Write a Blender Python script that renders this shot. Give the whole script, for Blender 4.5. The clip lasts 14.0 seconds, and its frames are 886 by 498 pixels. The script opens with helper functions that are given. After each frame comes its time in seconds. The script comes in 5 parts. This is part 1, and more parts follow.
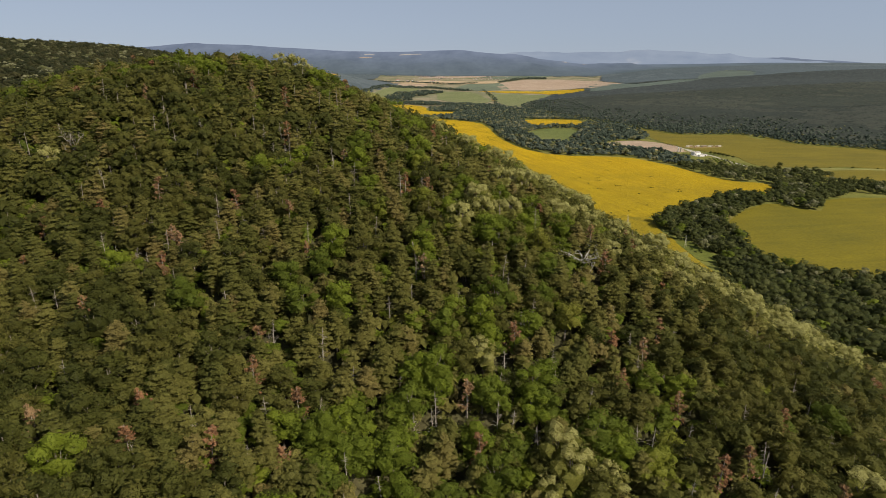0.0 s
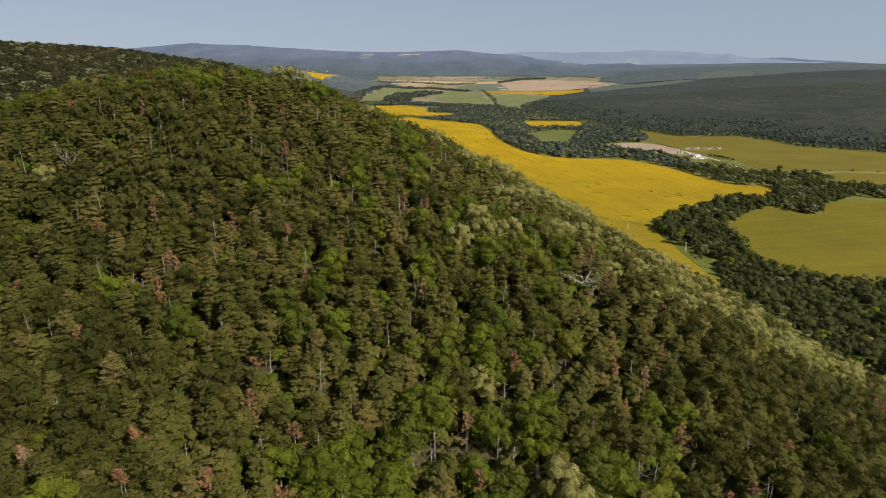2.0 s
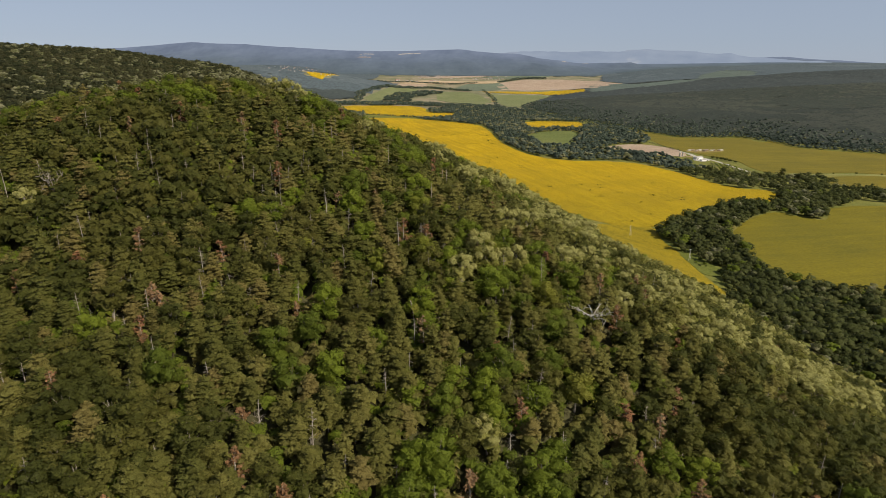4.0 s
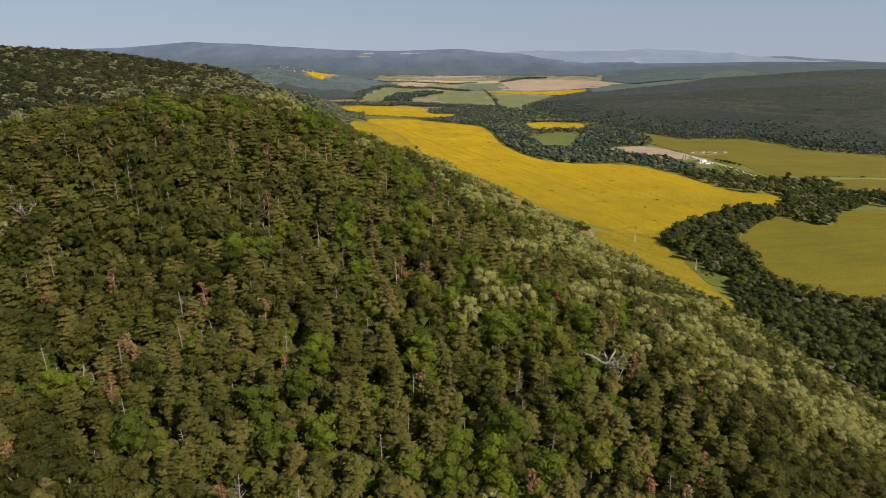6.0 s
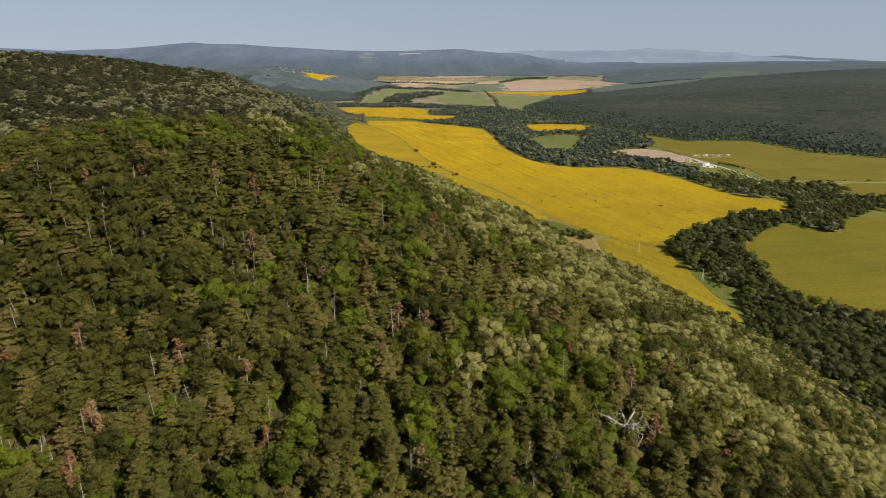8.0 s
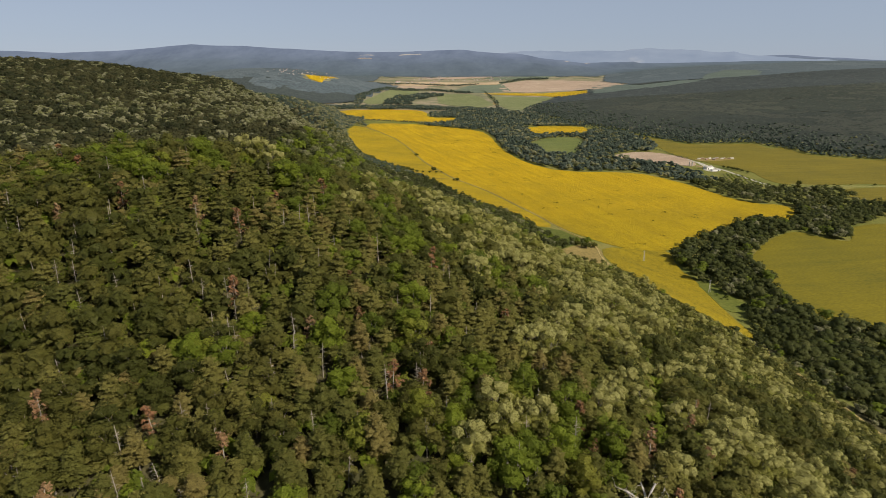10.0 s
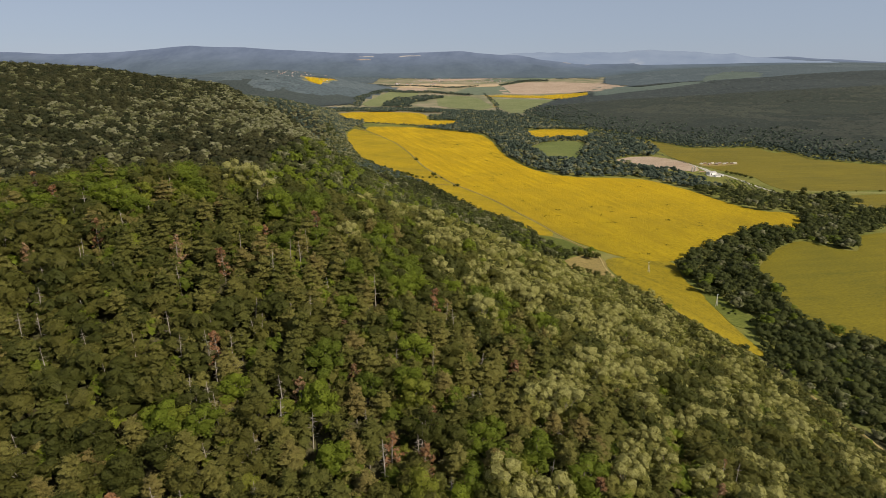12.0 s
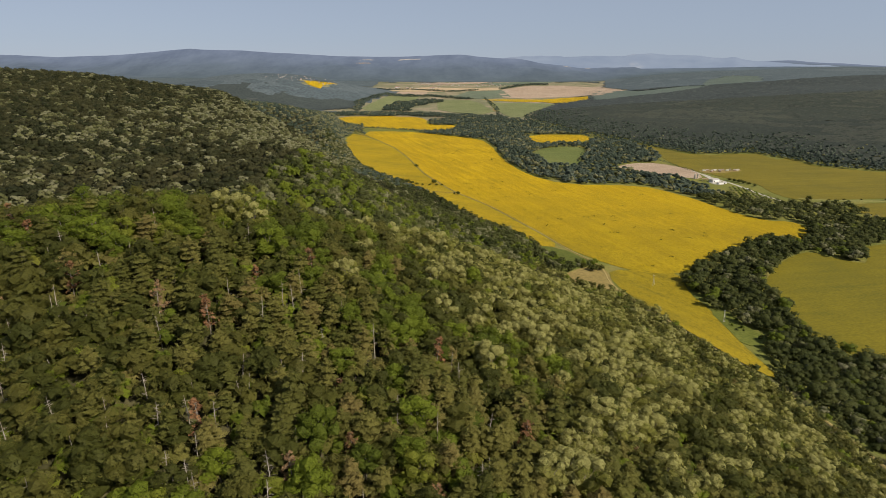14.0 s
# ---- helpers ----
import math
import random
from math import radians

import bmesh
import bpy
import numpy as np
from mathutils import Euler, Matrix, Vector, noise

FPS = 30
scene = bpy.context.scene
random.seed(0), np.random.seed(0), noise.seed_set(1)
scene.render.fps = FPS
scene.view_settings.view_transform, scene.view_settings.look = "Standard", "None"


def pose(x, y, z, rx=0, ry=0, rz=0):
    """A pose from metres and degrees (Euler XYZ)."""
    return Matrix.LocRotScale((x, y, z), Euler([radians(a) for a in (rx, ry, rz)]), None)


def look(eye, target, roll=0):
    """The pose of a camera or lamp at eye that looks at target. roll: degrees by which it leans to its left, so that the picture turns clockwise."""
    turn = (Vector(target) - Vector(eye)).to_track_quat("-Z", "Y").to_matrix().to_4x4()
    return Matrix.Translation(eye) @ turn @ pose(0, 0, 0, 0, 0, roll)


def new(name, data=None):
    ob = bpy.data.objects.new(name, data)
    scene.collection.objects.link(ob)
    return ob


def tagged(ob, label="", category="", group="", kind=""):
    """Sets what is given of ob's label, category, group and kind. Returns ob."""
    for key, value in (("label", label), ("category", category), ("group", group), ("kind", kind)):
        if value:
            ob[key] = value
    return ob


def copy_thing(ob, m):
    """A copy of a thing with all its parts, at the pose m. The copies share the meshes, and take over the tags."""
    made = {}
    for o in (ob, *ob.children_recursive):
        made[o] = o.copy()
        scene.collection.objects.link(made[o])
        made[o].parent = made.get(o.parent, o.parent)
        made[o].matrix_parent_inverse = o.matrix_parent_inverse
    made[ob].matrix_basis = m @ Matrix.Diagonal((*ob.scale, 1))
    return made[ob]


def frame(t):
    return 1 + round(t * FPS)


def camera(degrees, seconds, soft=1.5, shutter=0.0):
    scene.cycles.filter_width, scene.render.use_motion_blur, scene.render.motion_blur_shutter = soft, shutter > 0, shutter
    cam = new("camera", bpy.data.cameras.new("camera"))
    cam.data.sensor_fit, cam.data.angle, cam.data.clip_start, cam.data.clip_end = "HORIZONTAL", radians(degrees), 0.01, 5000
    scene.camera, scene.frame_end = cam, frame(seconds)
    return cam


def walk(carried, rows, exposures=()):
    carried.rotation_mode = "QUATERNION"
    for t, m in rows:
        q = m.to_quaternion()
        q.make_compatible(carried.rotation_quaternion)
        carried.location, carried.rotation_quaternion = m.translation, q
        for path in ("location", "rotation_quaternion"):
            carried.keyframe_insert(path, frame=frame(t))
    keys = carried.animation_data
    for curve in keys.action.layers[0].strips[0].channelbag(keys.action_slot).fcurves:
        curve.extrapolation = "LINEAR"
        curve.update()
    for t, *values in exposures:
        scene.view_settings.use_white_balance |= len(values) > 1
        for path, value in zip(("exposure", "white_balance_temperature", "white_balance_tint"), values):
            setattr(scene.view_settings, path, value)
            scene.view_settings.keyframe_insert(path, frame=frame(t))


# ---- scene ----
cam = camera(76.0, 14.0, soft=0.65)
PATH = [
    (0, (0.76, -4.03, 175.55), (-0.38, 90.89, 144.11), 0.40),
    (0.5, (0.79, -3.94, 176.88), (-0.33, 90.98, 145.44), 0.40),
    (1, (0.80, -3.39, 178.20), (-0.30, 91.53, 146.76), 0.40),
    (1.5, (0.78, -2.33, 179.51), (-0.30, 92.59, 148.04), 0.40),
    (2, (0.73, -0.75, 180.78), (-0.33, 94.15, 149.27), 0.40),
    (2.5, (0.65, 1.30, 182.02), (-0.40, 96.18, 150.45), 0.40),
    (3, (0.56, 3.75, 183.23), (-0.49, 98.62, 151.61), 0.40),
    (3.5, (0.44, 6.52, 184.46), (-0.62, 101.37, 152.79), 0.41),
    (4, (0.31, 9.54, 185.73), (-0.76, 104.37, 154.00), 0.42),
    (4.5, (0.18, 12.77, 187.05), (-0.92, 107.58, 155.26), 0.42),
    (5, (0.06, 16.19, 188.42), (-1.08, 110.98, 156.58), 0.42),
    (5.5, (-0.06, 19.77, 189.84), (-1.22, 114.54, 157.96), 0.40),
    (6, (-0.17, 23.45, 191.31), (-1.35, 118.22, 159.40), 0.37),
    (6.5, (-0.26, 27.19, 192.82), (-1.46, 121.95, 160.89), 0.34),
    (7, (-0.36, 30.95, 194.35), (-1.56, 125.70, 162.40), 0.30),
    (7.5, (-0.44, 34.70, 195.89), (-1.66, 129.44, 163.91), 0.27),
    (8, (-0.48, 38.40, 197.42), (-1.72, 133.13, 165.42), 0.22),
    (8.5, (-0.45, 42.04, 198.95), (-1.73, 136.76, 166.93), 0.16),
    (9, (-0.38, 45.63, 200.47), (-1.71, 140.35, 168.45), 0.10),
    (9.5, (-0.32, 49.22, 201.99), (-1.69, 143.94, 169.97), 0.04),
    (10, (-0.33, 52.86, 203.49), (-1.74, 147.59, 171.48), -0.00),
    (10.5, (-0.46, 56.59, 204.99), (-1.88, 151.32, 172.99), -0.03),
    (11, (-0.72, 60.38, 206.48), (-2.12, 155.12, 174.49), -0.04),
    (11.5, (-1.07, 64.16, 207.95), (-2.44, 158.90, 176.00), -0.01),
    (12, (-1.48, 67.85, 209.42), (-2.80, 162.62, 177.52), 0.03),
    (12.5, (-1.90, 71.44, 210.86), (-3.18, 166.24, 179.05), 0.06),
    (13, (-2.30, 74.95, 212.30), (-3.55, 169.77, 180.59), 0.08),
    (13.5, (-2.64, 78.37, 213.74), (-3.89, 173.24, 182.13), 0.10),
    (14, (-2.90, 81.76, 215.20), (-4.15, 176.66, 183.70), 0.10),
]
walk(cam, [(t, look(eye, target, roll)) for t, eye, target, roll in PATH], [(0, 0.66)])

# ---- light ----
SUN = Vector((0.63, -0.42, 0.65)).normalized()
world = bpy.data.worlds.new("sky")
scene.world = world
world.use_nodes = True
wn = world.node_tree.nodes
sky = wn.new("ShaderNodeTexSky")
sky.sky_type = "NISHITA"
sky.sun_disc = False
sky.sun_elevation = math.asin(SUN.z)
sky.sun_rotation = math.atan2(SUN.x, SUN.y)
sky.altitude = 300
sky.air_density = 0.7
sky.dust_density = 0.2
sky.ozone_density = 1.5
wn["Background"].inputs["Strength"].default_value = 0.05
grey = wn.new("ShaderNodeHueSaturation")
grey.inputs["Saturation"].default_value = 0.6
tone = wn.new("ShaderNodeMix")
tone.data_type, tone.blend_type = "RGBA", "MULTIPLY"
tone.inputs[0].default_value = 1.0
tone.inputs[7].default_value = (0.92, 0.935, 1.08, 1)
world.node_tree.links.new(sky.outputs[0], grey.inputs["Color"])
haze = wn.new("ShaderNodeMix")
haze.data_type = "RGBA"
haze.inputs[0].default_value = 0.72
haze.inputs[7].default_value = (4.75, 5.6, 6.0, 1)
world.node_tree.links.new(grey.outputs[0], haze.inputs[6])
world.node_tree.links.new(haze.outputs[2], tone.inputs[6])
world.node_tree.links.new(tone.outputs[2], wn["Background"].inputs["Color"])
sun_data = bpy.data.lights.new("sun", "SUN")
sun_data.energy = 5.0
sun_data.angle = radians(0.55)
sun_data.color = (1.0, 0.905, 0.76)
sun = new("sun", sun_data)
sun.matrix_world = look(SUN * 900, (0, 0, 0))


# ---- materials ----
def material(name, rough=0.8):
    m = bpy.data.materials.new(name)
    m.use_nodes = True
    t = m.node_tree
    b = t.nodes["Principled BSDF"]
    b.inputs["Roughness"].default_value = rough
    b.inputs["Specular IOR Level"].default_value = 0.08
    return m, t, b


def node(t, kind, **inputs):
    n = t.nodes.new(kind)
    for key, value in inputs.items():
        key = key.replace("_", " ")
        if isinstance(value, bpy.types.NodeSocket):
            t.links.new(value, n.inputs[key])
        else:
            n.inputs[key].default_value = value
    return n


def ramp(t, fac, *stops):
    n = t.nodes.new("ShaderNodeValToRGB")
    while len(n.color_ramp.elements) < len(stops):
        n.color_ramp.elements.new(0.5)
    for e, (p, c) in zip(n.color_ramp.elements, stops):
        e.position = p
        e.color = (*c, 1) if len(c) == 3 else (c[0], c[0], c[0], 1)
    t.links.new(fac, n.inputs[0])
    return n.outputs[0]


def mix(t, fac, a, b, kind="MIX"):
    n = t.nodes.new("ShaderNodeMix")
    n.data_type = "RGBA"
    n.blend_type = kind
    for socket, value in ((n.inputs[0], fac), (n.inputs[6], a), (n.inputs[7], b)):
        if isinstance(value, bpy.types.NodeSocket):
            t.links.new(value, socket)
        else:
            socket.default_value = value if isinstance(value, (int, float)) else (*value, 1)
    return n.outputs[2]


def calc(t, kind, a, b=0.0):
    n = t.nodes.new("ShaderNodeMath")
    n.operation = kind
    for socket, value in zip(n.inputs, (a, b)):
        if isinstance(value, bpy.types.NodeSocket):
            t.links.new(value, socket)
        else:
            socket.default_value = value
    return n.outputs[0]


def place(t, scale=(1, 1, 1), turn=0.0):
    g = t.nodes.new("ShaderNodeNewGeometry")
    out = g.outputs["Position"]
    for key, value in (("Rotation", (0, 0, turn)), ("Scale", scale)):
        m = t.nodes.new("ShaderNodeMapping")
        m.inputs[key].default_value = value
        t.links.new(out, m.inputs["Vector"])
        out = m.outputs[0]
    return out


def noise_of(t, scale, detail=3.0, vector=None, rough=0.55):
    n = node(t, "ShaderNodeTexNoise", Scale=scale, Detail=detail, Roughness=rough)
    t.links.new(vector or place(t), n.inputs["Vector"])
    return n.outputs["Fac"]


def bump(t, b, height, strength, distance):
    n = node(t, "ShaderNodeBump", Strength=strength, Distance=distance, Height=height)
    t.links.new(n.outputs[0], b.inputs["Normal"])


def leaf_material(name, stops, speck=None, speck_from=0.6, glow=0.48, rough=0.6, gaps=0.44, grain=6.0, vary=0.5, mottle=5.0):
    """Foliage: one tone a tree, a shade a leaf clump, paler clumps where the kind has them, and air between the leaves of a spray."""
    m, t, b = material(name, rough)
    tint = node(t, "ShaderNodeAttribute")
    tint.attribute_name = "tint"
    info = t.nodes.new("ShaderNodeObjectInfo")
    tone = calc(t, "FRACT", calc(t, "ADD", tint.outputs["Fac"], info.outputs["Random"]))
    col = ramp(t, tone, *stops)
    isle = t.nodes.new("ShaderNodeNewGeometry").outputs["Random Per Island"]
    col = mix(t, vary, col, ramp(t, isle, (0.0, (0.78, 0.76, 0.72)), (0.5, (1, 1, 1)), (1.0, (1.22, 1.2, 1.08))), "MULTIPLY")
    if speck:
        part = calc(t, "GREATER_THAN", calc(t, "FRACT", calc(t, "MULTIPLY", isle, 7.31)), speck_from)
        col = mix(t, calc(t, "MULTIPLY", part, 0.9), col, speck)
    col = mix(t, 0.7, col, ramp(t, noise_of(t, mottle, 2), (0.32, (0.66, 0.66, 0.66)), (0.68, (1.34, 1.34, 1.28))), "MULTIPLY")
    t.links.new(col, b.inputs["Base Color"])
    shader = b
    if glow:
        through_leaf = node(t, "ShaderNodeBsdfTranslucent", Color=col)
        shader = node(t, "ShaderNodeMixShader", Fac=glow)
        t.links.new(b.outputs[0], shader.inputs[1])
        t.links.new(through_leaf.outputs[0], shader.inputs[2])
    if gaps:
        solid = node(t, "ShaderNodeAttribute")
        solid.attribute_name = "solid"
        whole = calc(t, "MAXIMUM", solid.outputs["Fac"], calc(t, "GREATER_THAN", noise_of(t, grain, 1.0), gaps))
        spray = node(t, "ShaderNodeMixShader", Fac=whole)
        t.links.new(t.nodes.new("ShaderNodeBsdfTransparent").outputs[0], spray.inputs[1])
        t.links.new(shader.outputs[0], spray.inputs[2])
        shader = spray
    t.links.new(shader.outputs[0], t.nodes["Material Output"].inputs[0])
    return m


LEAF_GREEN = leaf_material("broadleaf_foliage", [(0, (0.068, 0.087, 0.013)), (0.35, (0.088, 0.111, 0.014)), (0.7, (0.110, 0.137, 0.016)), (0.9, (0.126, 0.153, 0.017)), (1, (0.140, 0.138, 0.025))])
LEAF_DARK = leaf_material("dark_foliage", [(0, (0.049, 0.054, 0.013)), (0.5, (0.066, 0.069, 0.016)), (1, (0.090, 0.086, 0.021))])
LEAF_PINE = leaf_material("pine_needles", [(0, (0.086, 0.089, 0.022)), (0.5, (0.117, 0.112, 0.029)), (0.85, (0.140, 0.130, 0.036)), (1, (0.162, 0.128, 0.046))])
LEAF_SILVER = leaf_material("silver_linden_foliage", [(0, (0.100, 0.101, 0.020)), (0.4, (0.146, 0.144, 0.033)), (1, (0.200, 0.192, 0.058))], speck=(0.270, 0.256, 0.092), speck_from=0.58)
LEAF_RUST = leaf_material("rust_needles", [(0, (0.144, 0.084, 0.040)), (0.6, (0.190, 0.095, 0.048)), (1, (0.200, 0.130, 0.070))], glow=0.2)
# the three far-forest leaves carry aerial haze in their base colour
LEAF_HAZED = leaf_material("hazed_far_foliage", [(0, (0.052, 0.066, 0.075)), (0.5, (0.059, 0.074, 0.083)), (1, (0.067, 0.082, 0.091))], glow=0.0, rough=1.0, gaps=0, vary=0.15, mottle=0.09)
LEAF_FAR_OLIVE = leaf_material("half_hazed_foliage", [(0, (0.031, 0.038, 0.039)), (0.5, (0.037, 0.045, 0.045)), (1, (0.046, 0.051, 0.050))], glow=0.0, rough=1.0, gaps=0, vary=0.5, mottle=0.12)
LEAF_FAR = leaf_material("faintly_hazed_foliage", [(0, (0.022, 0.027, 0.023)), (0.5, (0.028, 0.033, 0.028)), (1, (0.037, 0.040, 0.032))], glow=0.0, rough=1.0, gaps=0, vary=0.6, mottle=0.16)
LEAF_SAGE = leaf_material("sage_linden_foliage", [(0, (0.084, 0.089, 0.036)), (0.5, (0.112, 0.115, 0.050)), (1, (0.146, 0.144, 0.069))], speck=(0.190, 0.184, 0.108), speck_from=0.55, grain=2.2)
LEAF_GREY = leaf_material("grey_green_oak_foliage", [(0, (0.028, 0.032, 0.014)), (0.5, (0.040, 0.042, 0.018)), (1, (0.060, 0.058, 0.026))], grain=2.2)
# greyer copy for farther woods, some haze put into the green
LEAF_GROVE = leaf_material("hazed_grove_foliage", [(0, (0.040, 0.055, 0.042)), (0.5, (0.060, 0.078, 0.058)), (1, (0.096, 0.115, 0.088))], grain=1.6, vary=0.3, mottle=0.8)
LEAF_WOOD = leaf_material("stream_wood_foliage", [(0, (0.040, 0.049, 0.015)), (0.5, (0.056, 0.064, 0.019)), (1, (0.086, 0.091, 0.031))], grain=2.2)


def bark(name, a, b_col):
    m, t, b = material(name, 0.9)
    t.links.new(ramp(t, noise_of(t, 3.0, 4, place(t, (1, 1, 0.25))), (0.3, a), (0.7, b_col)), b.inputs["Base Color"])
    return m


BARK = bark("grey_brown_bark", (0.10, 0.085, 0.07), (0.22, 0.19, 0.155))
BARK_WHITE = bark("sun_bleached_wood", (0.225, 0.210, 0.180), (0.390, 0.360, 0.323))
BARK_PALE = bark("bleached_wood", (0.15, 0.125, 0.10), (0.30, 0.265, 0.225))


def ground_material():
    m, t, b = material("forest_floor_and_grass", 0.95)
    grass = ramp(t, noise_of(t, 0.02, 6), (0.3, (0.078, 0.090, 0.020)), (0.55, (0.120, 0.118, 0.028)), (0.75, (0.18, 0.152, 0.050)))
    fine = ramp(t, noise_of(t, 0.9, 5), (0.3, (0.6, 0.6, 0.6)), (0.7, (1.3, 1.3, 1.3)))
    litter = ramp(t, noise_of(t, 0.05, 6), (0.3, (0.034, 0.034, 0.014)), (0.7, (0.068, 0.060, 0.028)))
    split = t.nodes.new("ShaderNodeSeparateXYZ")
    t.links.new(place(t), split.inputs[0])
    slope = calc(t, "ADD", calc(t, "MULTIPLY", split.outputs["Z"], 0.05), calc(t, "MULTIPLY", noise_of(t, 0.03, 4), 1.2))
    valley = calc(t, "LESS_THAN", split.outputs["Y"], 2250)
    wooded = calc(t, "MULTIPLY", ramp(t, calc(t, "MULTIPLY", slope, 0.5), (0.58, (0.0,)), (0.68, (1.0,))), valley)
    dry = ramp(t, noise_of(t, 0.012, 6), (0.35, (0.105, 0.108, 0.060)), (0.5, (0.150, 0.138, 0.084)), (0.65, (0.21, 0.175, 0.118)))
    cover = mix(t, wooded, mix(t, valley, dry, grass), litter)
    t.links.new(mix(t, 0.8, cover, fine, "MULTIPLY"), b.inputs["Base Color"])
    bump(t, b, noise_of(t, 0.6, 5), 0.6, 0.6)
    return m


def crop_material(name, low, mid, high, rows=0.6, turn=0.5, relief=1.2, speckle=0.85, unripe=None):
    """A crop seen from far above: long drifts along the rows, patches of growth, and the speckle of single plants."""
    m, t, b = material(name, 0.85)
    drift = noise_of(t, 1.0, 5, place(t, (0.008, 0.10, 0.05), turn), 0.6)
    patch = noise_of(t, 0.011, 5)
    plants = noise_of(t, 0.55, 3, place(t, (0.6, 1.6, 1), turn))
    fac = calc(t, "ADD", calc(t, "MULTIPLY", drift, rows), calc(t, "ADD", calc(t, "MULTIPLY", patch, 0.55), calc(t, "MULTIPLY", plants, 0.35)))
    total = 0.5 * (rows + 0.9)
    col = ramp(t, fac, (total - 0.22, low), (total, mid), (total + 0.2, high))
    col = mix(t, speckle, col, ramp(t, plants, (0.25, (0.6, 0.62, 0.6)), (0.6, (1.15, 1.15, 1.1))), "MULTIPLY")
    if unripe:
        # the near end of the field is less far in bloom
        split = t.nodes.new("ShaderNodeSeparateXYZ")
        t.links.new(place(t), split.inputs[0])
        along = calc(t, "ADD", calc(t, "MULTIPLY", calc(t, "SUBTRACT", 1080, split.outputs["Y"]), 1 / 430), calc(t, "MULTIPLY", calc(t, "SUBTRACT", drift, 0.5), 1.6))
        col = mix(t, ramp(t, along, (0.0, (0.0,)), (1.0, (1.0,))), col, mix(t, 1.0, col, unripe, "MULTIPLY"))
    t.links.new(col, b.inputs["Base Color"])
    bump(t, b, plants, 0.9, relief)
    return m


SUNFLOWER = crop_material("sunflowers_in_bloom", (0.205, 0.142, 0.006), (0.277, 0.182, 0.004), (0.335, 0.222, 0.004), 0.8, 1.215, unripe=(0.74, 0.80, 1.5))
SUNFLOWER_DULL = crop_material("sunflowers_fading", (0.074, 0.068, 0.012), (0.107, 0.088, 0.012), (0.136, 0.107, 0.013), 0.5, -0.2, 0.5, 0.4)
MEADOW = crop_material("green_meadow", (0.060, 0.076, 0.022), (0.086, 0.100, 0.029), (0.120, 0.124, 0.040), 0.4, 0.3, 0.4)
# paler, greyer green than the near meadow
MEADOW_FAR = crop_material("pale_far_meadow", (0.086, 0.100, 0.042), (0.112, 0.122, 0.054), (0.142, 0.146, 0.070), 0.4, 0.3, 0.4)
MEADOW_DRY = crop_material("dry_meadow", (0.105, 0.105, 0.036), (0.150, 0.145, 0.050), (0.190, 0.178, 0.064), 0.4, 0.3, 0.4)
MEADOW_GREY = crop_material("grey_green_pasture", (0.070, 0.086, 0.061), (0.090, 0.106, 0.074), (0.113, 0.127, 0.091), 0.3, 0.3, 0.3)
GRASS = crop_material("lush_glade_grass", (0.052, 0.062, 0.012), (0.074, 0.084, 0.016), (0.102, 0.106, 0.023), 0.3, 0.3, 0.3)
# far pasture with the haze of distance put into its greens
PASTURE_FAR = crop_material("hazed_far_pasture", (0.058, 0.074, 0.064), (0.070, 0.087, 0.075), (0.084, 0.100, 0.087), 0.3, 0.3, 0.3)
SUNFLOWER_GREEN = crop_material("sunflowers_half_open", (0.074, 0.069, 0.010), (0.107, 0.090, 0.009), (0.137, 0.111, 0.009), 0.5, -0.2, 0.5, 0.4)
SUNFLOWER_TIP = crop_material("sunflowers_thinning_out", (0.106, 0.090, 0.011), (0.172, 0.128, 0.008), (0.222, 0.163, 0.008), 0.7, 1.0)
SUNFLOWER_THIN = crop_material("sunflowers_thin", (0.143, 0.112, 0.012), (0.225, 0.158, 0.007), (0.277, 0.195, 0.007), 0.6, 0.35)
PLOUGH = crop_material("bare_ploughed_soil", (0.199, 0.144, 0.105), (0.253, 0.189, 0.141), (0.301, 0.235, 0.181), 0.5, -0.5, 0.3)
STUBBLE = crop_material("cereal_stubble", (0.225, 0.165, 0.098), (0.300, 0.225, 0.143), (0.352, 0.277, 0.188), 0.5, 0.2, 0.3)
DIRT = crop_material("dry_dirt", (0.108, 0.086, 0.028), (0.165, 0.124, 0.045), (0.220, 0.170, 0.076), 0.3, 0.0, 0.2)
TRACK_DUST = crop_material("dusty_track", (0.180, 0.140, 0.052), (0.245, 0.190, 0.080), (0.300, 0.240, 0.115), 0.3, 0.0, 0.2)
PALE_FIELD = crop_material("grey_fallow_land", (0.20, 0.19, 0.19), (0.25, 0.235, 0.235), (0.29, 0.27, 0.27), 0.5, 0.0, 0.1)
GRAVEL = crop_material("pale_gravel", (0.229, 0.212, 0.179), (0.299, 0.283, 0.250), (0.354, 0.337, 0.304), 0.3, 0.0, 0.1)


def plain(name, col, rough=0.7, var=0.25, metal=0.0):
    m, t, b = material(name, rough)
    b.inputs["Metallic"].default_value = metal
    dirt = ramp(t, noise_of(t, 0.7, 5), (0.3, (1 - var,) * 3), (0.7, (1.0,) * 3))
    t.links.new(mix(t, 1.0, col, dirt, "MULTIPLY"), b.inputs["Base Color"])
    return m


WHITE_WALL = plain("whitewashed_wall", (0.66, 0.64, 0.61))
SHEET_ROOF = plain("grey_sheet_roof", (0.30, 0.28, 0.26), 0.5)
TILE_ROOF = plain("red_tile_roof", (0.24, 0.14, 0.11), 0.8)
DARK_GAP = plain("dark_doorway", (0.03, 0.03, 0.03))
POLE_WOOD = plain("weathered_pole_wood", (0.34, 0.30, 0.25))
TARP = plain("pale_tarpaulin", (0.46, 0.43, 0.38))
RUSTY = plain("rusty_sheet", (0.28, 0.18, 0.13))
